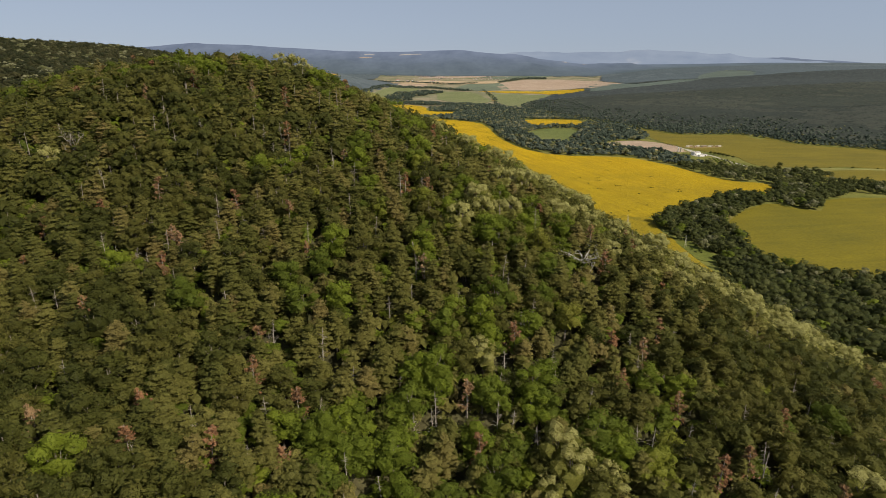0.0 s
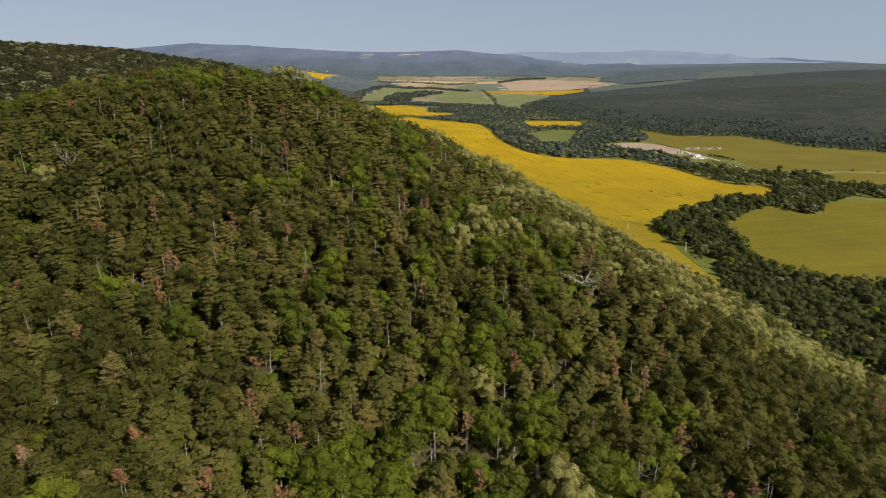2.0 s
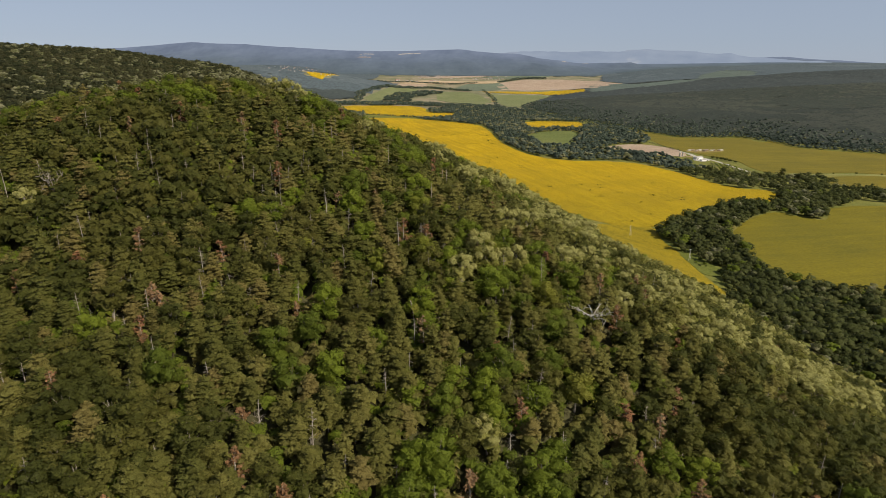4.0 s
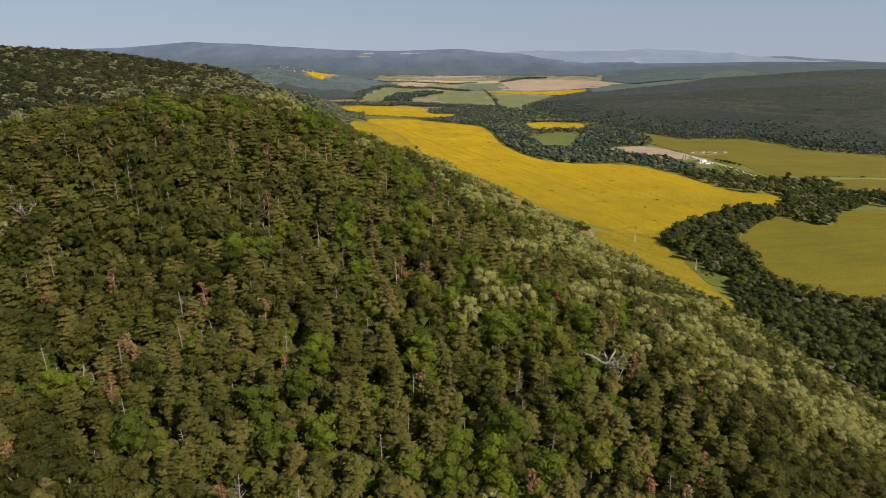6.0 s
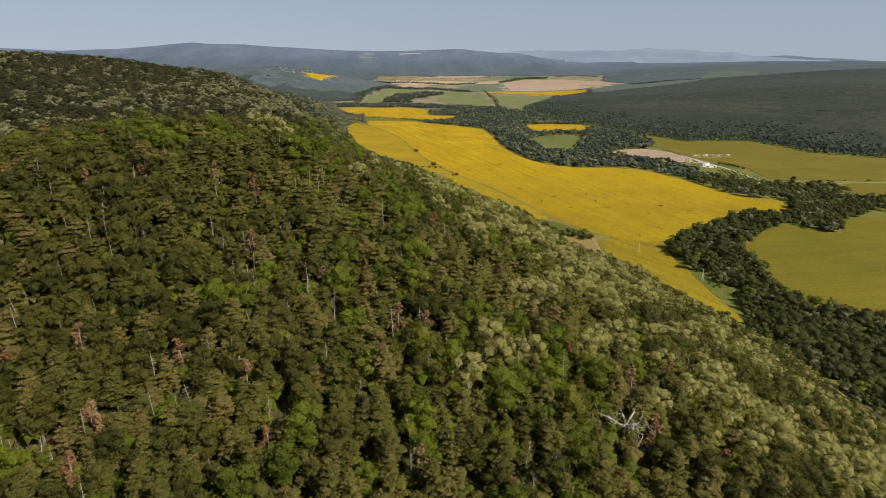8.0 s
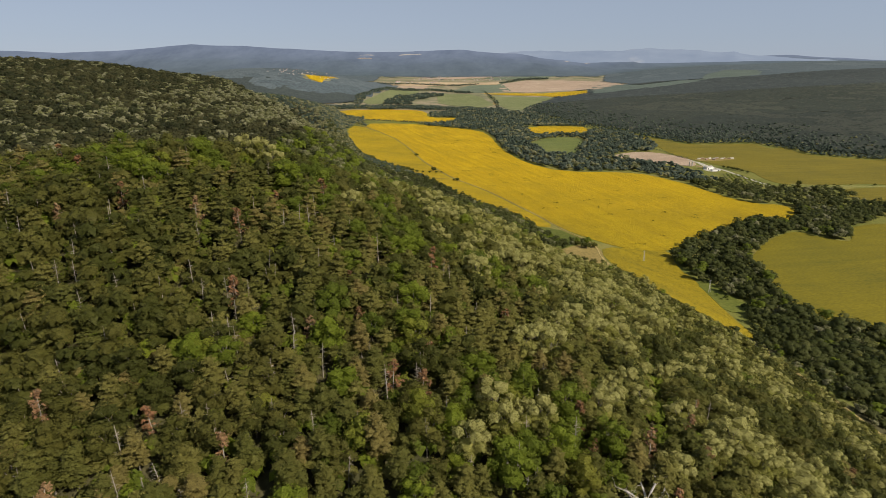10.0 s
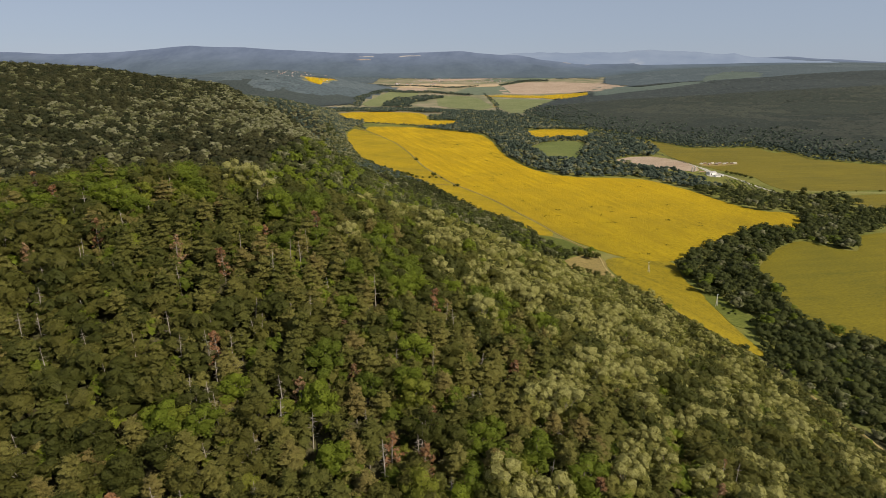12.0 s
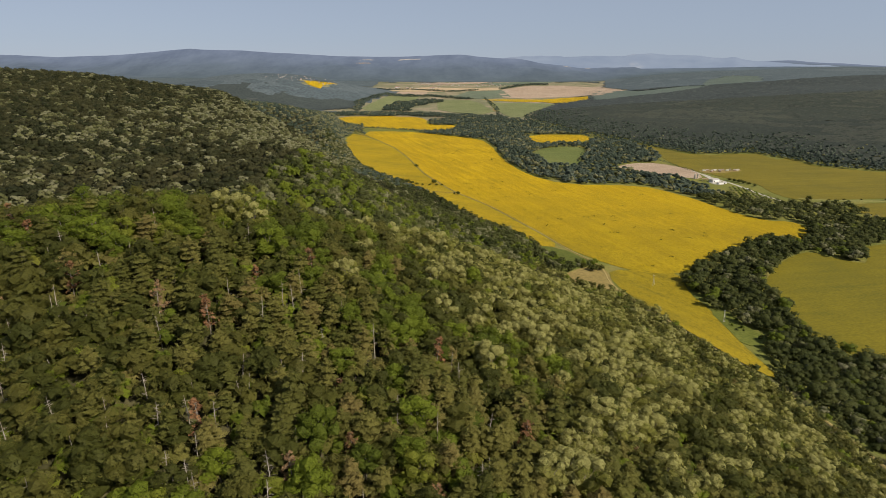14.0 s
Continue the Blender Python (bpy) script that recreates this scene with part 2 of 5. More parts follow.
STEEL = plain("grey_steel", (0.45, 0.46, 0.47), 0.4, 0.2, 0.6)


# ---- lie of the land ----
def soft_min(a, b, k):
    return -k * np.logaddexp(-a / k, -b / k)


def soft_max(a, b, k):
    return k * np.logaddexp(a / k, b / k)


RIGHT_FOOT = np.array([(900, 3700), (600, 3150), (310, 2500), (285, 2229), (409, 1813), (480, 1665), (590, 1462), (727, 1480), (790, 1300), (880, 1235), (1150, 1130), (1700, 900), (3200, 300), (6000, 100), (6000, 6000), (1500, 6000)], float)
# skyline of the distant ranges, fitted to the camera's view: bearing (east per north) and height over 196 m
CREST = np.array([(-0.741, 55), (-0.647, 38), (-0.552, 55), (-0.429, 103), (-0.335, 86), (-0.174, 46), (-0.079, 46), (0.015, 63), (0.081, 33), (0.12, 30), (0.157, 18), (0.20, 8), (0.261, -6), (0.422, -8), (0.478, 14), (0.554, 22), (0.677, -12), (0.741, -20)], float)


# skyline of the ranges beyond them, fitted to the camera's view: bearing and rise in thousandths
FAR_CREST = np.array([(0.08, 4), (0.1415, 8.7), (0.1885, 7.1), (0.2446, 8.1), (0.282, 9.2), (0.328, 12), (0.375, 10.4), (0.412, 9.6), (0.433, 5.3), (0.469, 6.4), (0.502, 1.9), (0.564, -3.1), (0.721, -9.6)], float)


def inside(x, y, poly):
    poly = np.asarray(poly, float)
    hit = np.zeros(np.shape(x), bool)
    for (x0, y0), (x1, y1) in zip(poly, np.roll(poly, -1, 0)):
        if y0 != y1:
            hit ^= ((y0 > y) != (y1 > y)) & (x < (x1 - x0) * (y - y0) / (y1 - y0) + x0)
    return hit


def edge_distance(x, y, poly, closed=True):
    poly = np.asarray(poly, float)
    best = np.full(np.shape(x), 1e9)
    pairs = list(zip(poly, np.roll(poly, -1, 0))) if closed else list(zip(poly[:-1], poly[1:]))
    for a, b in pairs:
        d = b - a
        u = np.clip(((x - a[0]) * d[0] + (y - a[1]) * d[1]) / (d @ d), 0, 1)
        best = np.minimum(best, np.hypot(x - a[0] - u * d[0], y - a[1] - u * d[1]))
    return best


def wobble(x, y, size, seed=0.0):
    """Smooth rolling relief from crossed waves, between -1 and 1."""
    u, v = x / size + seed, y / size - 0.7 * seed
    return (np.sin(1.7 * u + 1.3 * np.sin(v)) + np.sin(2.3 * v + 1.1 * np.sin(1.4 * u) + seed) + np.sin(1.1 * (u + v) + 2.0 * seed)) / 3


def hill_foot(y):
    """Where the long hill meets the fields, as x."""
    return np.interp(y, (400, 560, 630, 660, 724, 768, 820, 897, 1007, 1105, 1212, 1498, 1668, 2600), (215, 160, 122, 114, 95, 73, 36, 2, -50, -112, -180, -262, -296, -520))


def height(x, y):
    x, y = np.asarray(x, float), np.asarray(y, float)
    far = np.hypot(x, y)
    floor = 2.5 + 0.00245 * np.maximum(soft_min(far, 4350 + 0 * far, 120.0) - 2400, 0) ** 1.4
    # the near hill: a steep face towards the start, a long face down to the fields, a level crest
    u = y - 253 - 0.45 * np.maximum(-x - 80, 0)
    face = 179.0 - 50.5 * (np.sqrt(1 + (u / 75.6) ** 2) - 1) - 0.06 * 15 * np.logaddexp(0, (-x - 61.4) / 15)
    w = (x - 47) + 0.2485 * (y - 240)
    flank = 116.6 - 0.634 * w + 0.0006 * np.clip(w, 0, 450) ** 2
    along, back = 0.49 * (x + 70) + 0.87 * (y - 253), -0.87 * (x + 70) + 0.49 * (y - 253)
    rear = 176.9 - 0.42 * along - 0.45 * back
    near = soft_min(soft_min(face, flank, 25.0), np.where(along > -400, rear, 400), 5.0)
    # the long hill behind it
    foot = hill_foot(y)
    rise = np.maximum(foot - x, -60)
    gentle = 4 + 0.15 * rise + 0.0012 * np.clip(rise, 0, 700) ** 2
    steep = np.where(rise > 0, 4 + 165 * (1 - np.exp(-np.maximum(rise, 0) / 120)), 4 + 0.15 * rise)
    spur = np.clip((y - 1280) / 220, 0, 1)
    flank2 = gentle + (steep - gentle) * spur ** 2 * (3 - 2 * spur)
    top2 = soft_min(169 - 0.112 * (x + 329) - 0.13 * 30 * np.logaddexp(0, (y - 935) / 30), 215 + 0 * x, 8.0)
    front2 = 160 + 0.10 * (y - 520)
    long = soft_min(soft_min(flank2, top2, 10.0), front2, 8.0)
    z = soft_max(near, long, 5.0) + 2.5 * wobble(x, y, 55)
    z = soft_max(z, floor, 7.0)
    # wooded plateau on the far side of the valley
    d = edge_distance(x, y, RIGHT_FOOT)
    z = z + np.where(inside(x, y, RIGHT_FOOT), 110 * (1 - np.exp(-d / 1000)) * (1 - 0.25 * np.clip((x - 1500) / 2000, 0, 1)) + 5 * (1 - np.exp(-d / 200)) * wobble(x, y, 260, 2.0), 0)
    # wooded hill up the valley
    z = z + 112 * np.exp(-(((x + 960) / 520) ** 2 + ((y - 3100) / 460) ** 2) ** 1.4)
    # distant ranges
    side = x / np.maximum(y, 500)
    crest = 196 + np.interp(side, CREST[:, 0], CREST[:, 1]) + 3 * wobble(x, y, 120, 4.0) + 1.5 * wobble(x, y, 35, 1.0)
    lift = np.clip((y - 4050) / 800, 0, 1)
    fold = 16 * np.sin(np.pi * lift) * (wobble(x, y, 210, 6.0) + 0.5 * wobble(x, y, 80, 1.0)) * (x < 1400)
    z = np.where(y > 4050, z + (np.maximum(crest, z) - z) * lift ** 1.6 + fold, z)
    return z


def steps(*spans):
    out = [spans[0][0]]
    for a, b, d in spans:
        n = max(1, round((b - a) / d))
        out += list(a + (b - a) * np.arange(1, n + 1) / n)
    return np.array(out)


def sheet(name, xs, ys, mat, lift=0.0, sink=0.0, tuck=0.0):
    gx, gy = np.meshgrid(xs, ys)
    gz = height(gx, gy) + lift - sink * np.clip((gy - 4060) / 200, 0, 1)
    gz[0] -= tuck
    verts = np.stack([gx, gy, gz], -1).reshape(-1, 3)
    w, h = len(xs), len(ys)
    i = (np.arange(h - 1)[:, None] * w + np.arange(w - 1)).ravel()
    tris = np.concatenate([np.stack([i, i + 1, i + w + 1], 1), np.stack([i, i + w + 1, i + w], 1)])
    return raw_mesh(name, verts, tris, [mat], smooth=True)


def raw_mesh(name, verts, tris, mats, index=None, tint=None, smooth=False):
    me = bpy.data.meshes.new(name)
    n = len(tris)
    verts = np.asarray(verts, np.float32)
    me.vertices.add(len(verts))
    me.vertices.foreach_set("co", verts[:, :3].ravel())
    me.loops.add(3 * n)
    me.loops.foreach_set("vertex_index", np.asarray(tris, np.int32).ravel())
    me.polygons.add(n)
    me.polygons.foreach_set("loop_start", np.arange(n, dtype=np.int32) * 3)
    me.polygons.foreach_set("loop_total", np.full(n, 3, np.int32))
    if index is not None:
        me.polygons.foreach_set("material_index", np.asarray(index, np.int32))
    me.polygons.foreach_set("use_smooth", np.full(n, smooth))
    for m in mats:
        me.materials.append(m)
    if verts.shape[1] > 3:
        a = me.attributes.new("solid", "FLOAT", "POINT")
        a.data.foreach_set("value", verts[:, 3].ravel())
    if tint is not None:
        a = me.attributes.new("tint", "FLOAT", "POINT")
        a.data.foreach_set("value", np.asarray(tint, np.float32))
    me.update()
    me.validate()
    return new(name, me)


GROUND = ground_material()
ground = sheet("ground", steps((-5200, -1500, 150), (-1500, -450, 45), (-450, 650, 7), (650, 1500, 40), (1500, 5200, 140)),
               steps((-900, 30, 50), (30, 700, 7), (700, 2000, 26), (2000, 4880, 70)), GROUND, sink=30.0)
tagged(ground, "grassy valley floor and forest floor of the hills", "ground", kind="structure")


# ---- fields and tracks ----
def rounded(poly, rounds=2):
    p = np.asarray(poly, float)
    for _ in range(rounds):
        q = np.roll(p, -1, 0)
        p = np.stack([0.75 * p + 0.25 * q, 0.25 * p + 0.75 * q], 1).reshape(-1, 2)
    return p


def draped(name, poly, mat, lift, cell, label, category, kind="structure", rounds=1):
    """A field: its outline cut into cells, laid on the land, with a real edge down to it."""
    pts = rounded(poly, rounds)
    bm = bmesh.new()
    bm.faces.new([bm.verts.new((px, py, 0)) for px, py in pts])
    for axis in (0, 1):
        lo, hi = pts[:, axis].min(), pts[:, axis].max()
        for v in np.arange(lo + cell, hi, cell):
            co, no = [0, 0, 0], [0, 0, 0]
            co[axis], no[axis] = v, 1
            bmesh.ops.bisect_plane(bm, geom=bm.verts[:] + bm.edges[:] + bm.faces[:], plane_co=co, plane_no=no)
    bm.normal_update()
    if sum(f.normal.z for f in bm.faces) < 0:
        bmesh.ops.reverse_faces(bm, faces=bm.faces[:])
    rim = [e for e in bm.edges if e.is_boundary]
    skirt = bmesh.ops.extrude_edge_only(bm, edges=rim)["geom"]
    low = {v for v in skirt if isinstance(v, bmesh.types.BMVert)}
    co = np.array([v.co[:] for v in bm.verts])
    z = height(co[:, 0], co[:, 1]) + lift * (1 + 0.25 * wobble(co[:, 0], co[:, 1], 4.0))
    for v, h in zip(bm.verts, z):
        v.co.z = h - (lift + 2.0 if v in low else 0)
    bmesh.ops.triangulate(bm, faces=[f for f in bm.faces if len(f.verts) > 4])
    me = bpy.data.meshes.new(name)
    bm.to_mesh(me)
    bm.free()
    me.materials.append(mat)
    return tagged(new(name, me), label, category, kind=kind)


def ribbon(name, line, width, mat, lift, label, category="track"):
    line = np.asarray(line, float)
    for _ in range(2):
        a, b = line[:-1], line[1:]
        line = np.concatenate([line[:1], np.stack([0.75 * a + 0.25 * b, 0.25 * a + 0.75 * b], 1).reshape(-1, 2), line[-1:]])
    seg = np.hypot(*np.diff(line, axis=0).T)
    s = np.r_[0, np.cumsum(seg)]
    at = np.linspace(0, s[-1], max(4, int(s[-1] / 9)))
    c = np.stack([np.interp(at, s, line[:, 0]), np.interp(at, s, line[:, 1])], 1)
    d = np.gradient(c, axis=0)
    d /= np.linalg.norm(d, axis=1)[:, None]
    side = np.stack([-d[:, 1], d[:, 0]], 1)
    cols = []
    for k, drop in ((-0.95, -0.7), (-0.5, 0), (0, 0.1), (0.5, 0), (0.95, -0.7)):
        wide = width * (1 + 0.2 * wobble(c[:, 0], c[:, 1], 9.0, k))
        p = c + side * (k * wide)[:, None]
        cols.append(np.c_[p, height(p[:, 0], p[:, 1]) + lift + drop])
    verts = np.stack(cols, 1).reshape(-1, 3)
    i = (np.arange(len(c) - 1)[:, None] * 5 + np.arange(4)).ravel()
    tris = np.concatenate([np.stack([i, i + 5, i + 6], 1), np.stack([i, i + 6, i + 1], 1)])[:, ::-1]
    return tagged(raw_mesh(name, verts, tris, [mat], smooth=True), label, category, kind="structure")


EDGE = [(-296, 1668), (-262, 1490), (-178, 1212), (-110, 1105), (-46, 1007), (6, 897), (40, 820), (76, 770), (98, 726)]
BIG = [(-294, 1875), (-161, 1586), (-99, 1385), (-60, 1212), (-24, 1102), (2, 1032), (47, 950), (83, 868), (113, 792), (136, 722), (158, 684), (182, 655), (205, 640), (240, 640), (256, 648), (300, 692), (342, 728), (398, 766), (420, 757), (434, 752), (462, 797), (474, 818), (468, 845), (436, 846), (412, 895), (378, 1017), (333, 1083), (202, 1081), (144, 1185), (114, 1350), (104, 1569), (81, 1702), (-12, 1788), (-150, 1888)]
TIP = [(166, 650), (159, 612), (171, 551), (180, 493), (193, 460), (205, 434), (217, 420), (223, 424), (222, 456), (223, 496), (230, 552), (226, 588), (238, 643), (205, 648)]
THIN = EDGE + [(130, 724), (109, 790), (79, 866), (43, 950), (-2, 1030), (-28, 1100), (-64, 1210), (-103, 1383), (-165, 1583), (-298, 1860)]
WEST = [(-475, 2384), (-180, 2417), (-97, 2326), (-87, 2082), (31, 2086), (-8, 1875), (-301, 2006), (-370, 2074)]
LOOP = [(298, 590), (309, 610), (352, 666), (392, 702), (418, 714), (428, 692), (450, 671), (466, 688), (476, 708), (482, 728), (505, 738), (540, 750), (620, 745), (700, 720), (560, 420), (323, 448), (309, 462), (292, 478), (287, 507), (300, 545)]
EAST = [(480, 1715), (530, 1540), (578, 1425), (722, 1475), (775, 1404), (769, 1290), (864, 1222), (1300, 1060), (1150, 860), (720, 990), (606, 978), (577, 976), (545, 985), (540, 1040), (552, 1093), (540, 1120), (520, 1150), (508, 1195), (490, 1222), (478, 1275), (486, 1439), (468, 1600)]
EAST_LOW = [(596, 943), (720, 965), (1150, 840), (900, 780), (607, 856)]
draped("sunflower_field", BIG, SUNFLOWER, 0.3, 16, "broad field of yellow sunflowers in full bloom", "field")
draped("sunflower_field", TIP, SUNFLOWER_TIP, 0.26, 10, "greener tapering end of the sunflower field", "field")
draped("sunflower_field", THIN, SUNFLOWER_THIN, 0.18, 20, "thinner dull-gold sunflower field below the wooded hill", "field")
draped("sunflower_field", WEST, SUNFLOWER, 0.4, 30, "yellow sunflower field beyond a hedge", "field")
draped("sunflower_field", LOOP, SUNFLOWER_GREEN, 0.4, 18, "greenish-yellow sunflower field in a bend of the wood", "field")
draped("sunflower_field", EAST, SUNFLOWER_DULL, 0.4, 30, "greenish-yellow sunflower field below the wooded plateau", "field")
draped("sunflower_field", EAST_LOW, SUNFLOWER_DULL, 0.4, 30, "greenish-yellow sunflower field beside a grassy track", "field")
draped("ploughed_field", [(336, 1263), (394, 1319), (450, 1321), (496, 1226), (471, 1137), (433, 1163), (392, 1202)], PLOUGH, 0.4, 20, "pinkish bare ploughed field beside the farm", "field")
draped("sunflower_field", [(230, 1826), (398, 1832), (402, 1742), (362, 1662), (290, 1640), (216, 1648)], SUNFLOWER, 0.4, 30, "small yellow sunflower field among the woods", "field")
CLEAR = [(192, 1440), (204, 1275), (268, 1272), (338, 1500), (334, 1556), (289, 1570), (218, 1512)]
draped("meadow", CLEAR, MEADOW, 0.4, 20, "small green meadow enclosed by woods", "meadow")
draped("meadow", [(96, 724), (128, 720), (147, 684), (154, 664), (136, 652), (112, 622), (108, 650)], GRASS, 0.4, 12, "strip of green meadow at the foot of the hill", "meadow")
CLEARING = [(112, 618), (138, 650), (157, 658), (163, 640), (158, 605), (160, 582), (140, 588), (114, 597)]
GLADE = [(227, 549), (244, 552), (244, 506), (256, 493), (244, 476), (222, 474), (224, 497)]
draped("meadow", GLADE, GRASS, 0.35, 10, "narrow green glade between the sunflowers and the stream wood", "meadow")
draped("bare_clearing", CLEARING, DIRT, 0.5, 10, "bare sandy clearing at the foot of the hill", "clearing")
STRIP = [(800, 3400), (992, 3124), (1203, 3228), (1318, 3186), (1472, 3460), (1633, 3595), (1725, 3452), (1626, 3223), (1510, 3192), (1396, 3231), (1248, 3080), (1036, 2920), (776, 2850), (670, 2850)]
FAR_FIELDS = (
    ([(263, 3383), (306, 3590), (463, 3776), (706, 3758), (893, 3661), (940, 3295), (758, 3086), (603, 3203), (385, 3134), (272, 3189)], PLOUGH, "distant pinkish bare field"),
    ([(148, 3086), (293, 3098), (465, 3080), (593, 3150), (710, 3077), (658, 2922), (541, 2874), (450, 2981), (285, 3010)], SUNFLOWER, "distant strip of yellow sunflowers"),
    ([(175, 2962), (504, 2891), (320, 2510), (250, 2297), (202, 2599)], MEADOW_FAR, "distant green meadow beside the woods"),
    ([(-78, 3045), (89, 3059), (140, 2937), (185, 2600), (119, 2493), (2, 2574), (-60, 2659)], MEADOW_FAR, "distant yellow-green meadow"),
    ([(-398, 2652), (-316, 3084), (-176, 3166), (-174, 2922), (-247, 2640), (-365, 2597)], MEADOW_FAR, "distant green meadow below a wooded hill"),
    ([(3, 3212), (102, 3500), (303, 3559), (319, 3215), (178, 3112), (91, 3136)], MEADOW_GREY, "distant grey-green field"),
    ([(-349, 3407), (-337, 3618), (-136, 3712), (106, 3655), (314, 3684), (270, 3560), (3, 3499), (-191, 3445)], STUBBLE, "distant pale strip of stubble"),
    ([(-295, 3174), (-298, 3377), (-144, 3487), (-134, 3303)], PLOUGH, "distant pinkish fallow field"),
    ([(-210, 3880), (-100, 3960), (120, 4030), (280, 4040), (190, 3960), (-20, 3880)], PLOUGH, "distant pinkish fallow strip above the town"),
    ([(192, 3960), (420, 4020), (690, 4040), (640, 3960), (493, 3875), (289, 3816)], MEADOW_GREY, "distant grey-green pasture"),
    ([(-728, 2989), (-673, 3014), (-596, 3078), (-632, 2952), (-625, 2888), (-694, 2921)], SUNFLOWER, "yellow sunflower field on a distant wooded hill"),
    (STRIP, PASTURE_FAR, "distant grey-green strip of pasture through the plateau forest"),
)


def in_far_fields(x, y):
    return np.any([inside(x, y, poly) for poly, _, _ in FAR_FIELDS], axis=0)


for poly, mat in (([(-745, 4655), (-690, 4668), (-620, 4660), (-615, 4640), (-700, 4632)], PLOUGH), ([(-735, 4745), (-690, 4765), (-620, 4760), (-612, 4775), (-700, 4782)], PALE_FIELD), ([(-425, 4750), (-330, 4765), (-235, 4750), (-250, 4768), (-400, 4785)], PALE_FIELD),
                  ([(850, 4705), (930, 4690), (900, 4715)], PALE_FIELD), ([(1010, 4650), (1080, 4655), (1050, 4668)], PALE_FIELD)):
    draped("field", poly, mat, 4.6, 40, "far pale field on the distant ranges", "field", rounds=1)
def grown(poly, by):
    """The outline moved outwards, for a field that runs in under the forest round it."""
    p = np.array(poly, float)
    along = np.roll(p, -1, 0) - np.roll(p, 1, 0)
    along /= np.linalg.norm(along, axis=1)[:, None]
    out = np.c_[along[:, 1], -along[:, 0]]
    turn = np.sum(p[:, 0] * np.roll(p[:, 1], -1) - p[:, 1] * np.roll(p[:, 0], -1))
    return (p + out * by * np.sign(turn)).tolist()


for poly, mat, text in FAR_FIELDS:
    poly = grown(poly, 30) if poly is STRIP else poly
    draped("field", poly, mat, 1.0, 60, text, "field", rounds=0)
TRACK = [(-296, 1860), (-163, 1585), (-101, 1384), (-62, 1211), (-26, 1101), (0, 1031), (45, 950), (81, 867), (111, 791), (133, 722), (150, 684), (157, 668), (160, 642), (154, 606), (168, 545), (176, 486), (189, 455), (201, 429), (210, 406), (215, 385), (220, 350), (232, 250)]
ribbon("dirt_track", TRACK, 1.3, TRACK_DUST, 0.75, "sandy dirt track along the edge of the sunflowers")
ribbon("field_track", [(-48, 1024), (-14, 1016), (8, 1018)], 1.8, DIRT, 0.7, "short sandy side track across the sunflowers")
ribbon("farm_road", [(484, 1224), (492, 1180), (497, 1140), (508, 1105), (514, 1030), (524, 950)], 3.2, GRAVEL, 0.5, "pale gravel farm road", "road")
ribbon("field_track", [(560, 985), (640, 968), (760, 965), (1150, 850)], 5.0, MEADOW_DRY, 0.6, "grassy track between two fields")
ribbon("distant_road", [(182, 2600), (215, 2760), (170, 3300)], 14.0, DIRT, 0.8, "distant pale country road", "road")


# ---- trees ----
rng = np.random.default_rng(7)
ICO_V = np.array([(0, 0, -1), (0.724, -0.526, -0.447), (-0.276, -0.851, -0.447), (-0.894, 0, -0.447), (-0.276, 0.851, -0.447), (0.724, 0.526, -0.447),
                  (0.276, -0.851, 0.447), (-0.724, -0.526, 0.447), (-0.724, 0.526, 0.447), (0.276, 0.851, 0.447), (0.894, 0, 0.447), (0, 0, 1)])
ICO_F = np.array([(0, 1, 2), (1, 0, 5), (0, 2, 3), (0, 3, 4), (0, 4, 5), (1, 5, 10), (2, 1, 6), (3, 2, 7), (4, 3, 8), (5, 4, 9),
                  (1, 10, 6), (2, 6, 7), (3, 7, 8), (4, 8, 9), (5, 9, 10), (6, 10, 11), (7, 6, 11), (8, 7, 11), (9, 8, 11), (10, 9, 11)])


class Geo:
    """Vertices and triangles that grow piece by piece."""

    def __init__(self):
        self.v, self.f, self.n = [], [], 0

    def add(self, v, f, solid=1.0):
        v = np.asarray(v, float)
        self.v.append(np.c_[v, np.full(len(v), solid)])
        self.f.append(np.asarray(f, int) + self.n)
        self.n += len(v)

    def done(self):
        return (np.concatenate(self.v), np.concatenate(self.f)) if self.v else (np.zeros((0, 4)), np.zeros((0, 3), int))


def tube(geo, points, radii, sides=5):
    points = np.asarray(points, float)
    rings = []
    for k, p in enumerate(points):
        d = points[min(k + 1, len(points) - 1)] - points[max(k - 1, 0)]
        d /= np.linalg.norm(d) + 1e-9
        a = np.cross(d, (0.3, 0.9, 0.1) if abs(d[2]) > 0.7 else (0, 0, 1))
        a /= np.linalg.norm(a)
        b = np.cross(d, a)
        t = np.arange(sides) * 2 * np.pi / sides
        rings.append(p + radii[k] * (np.cos(t)[:, None] * a + np.sin(t)[:, None] * b))
    f = []
    for k in range(len(points) - 1):
        for s in range(sides):
            i, j = k * sides + s, k * sides + (s + 1) % sides
            f += [(i, j, j + sides), (i, j + sides, i + sides)]
    geo.add(np.concatenate(rings), f)


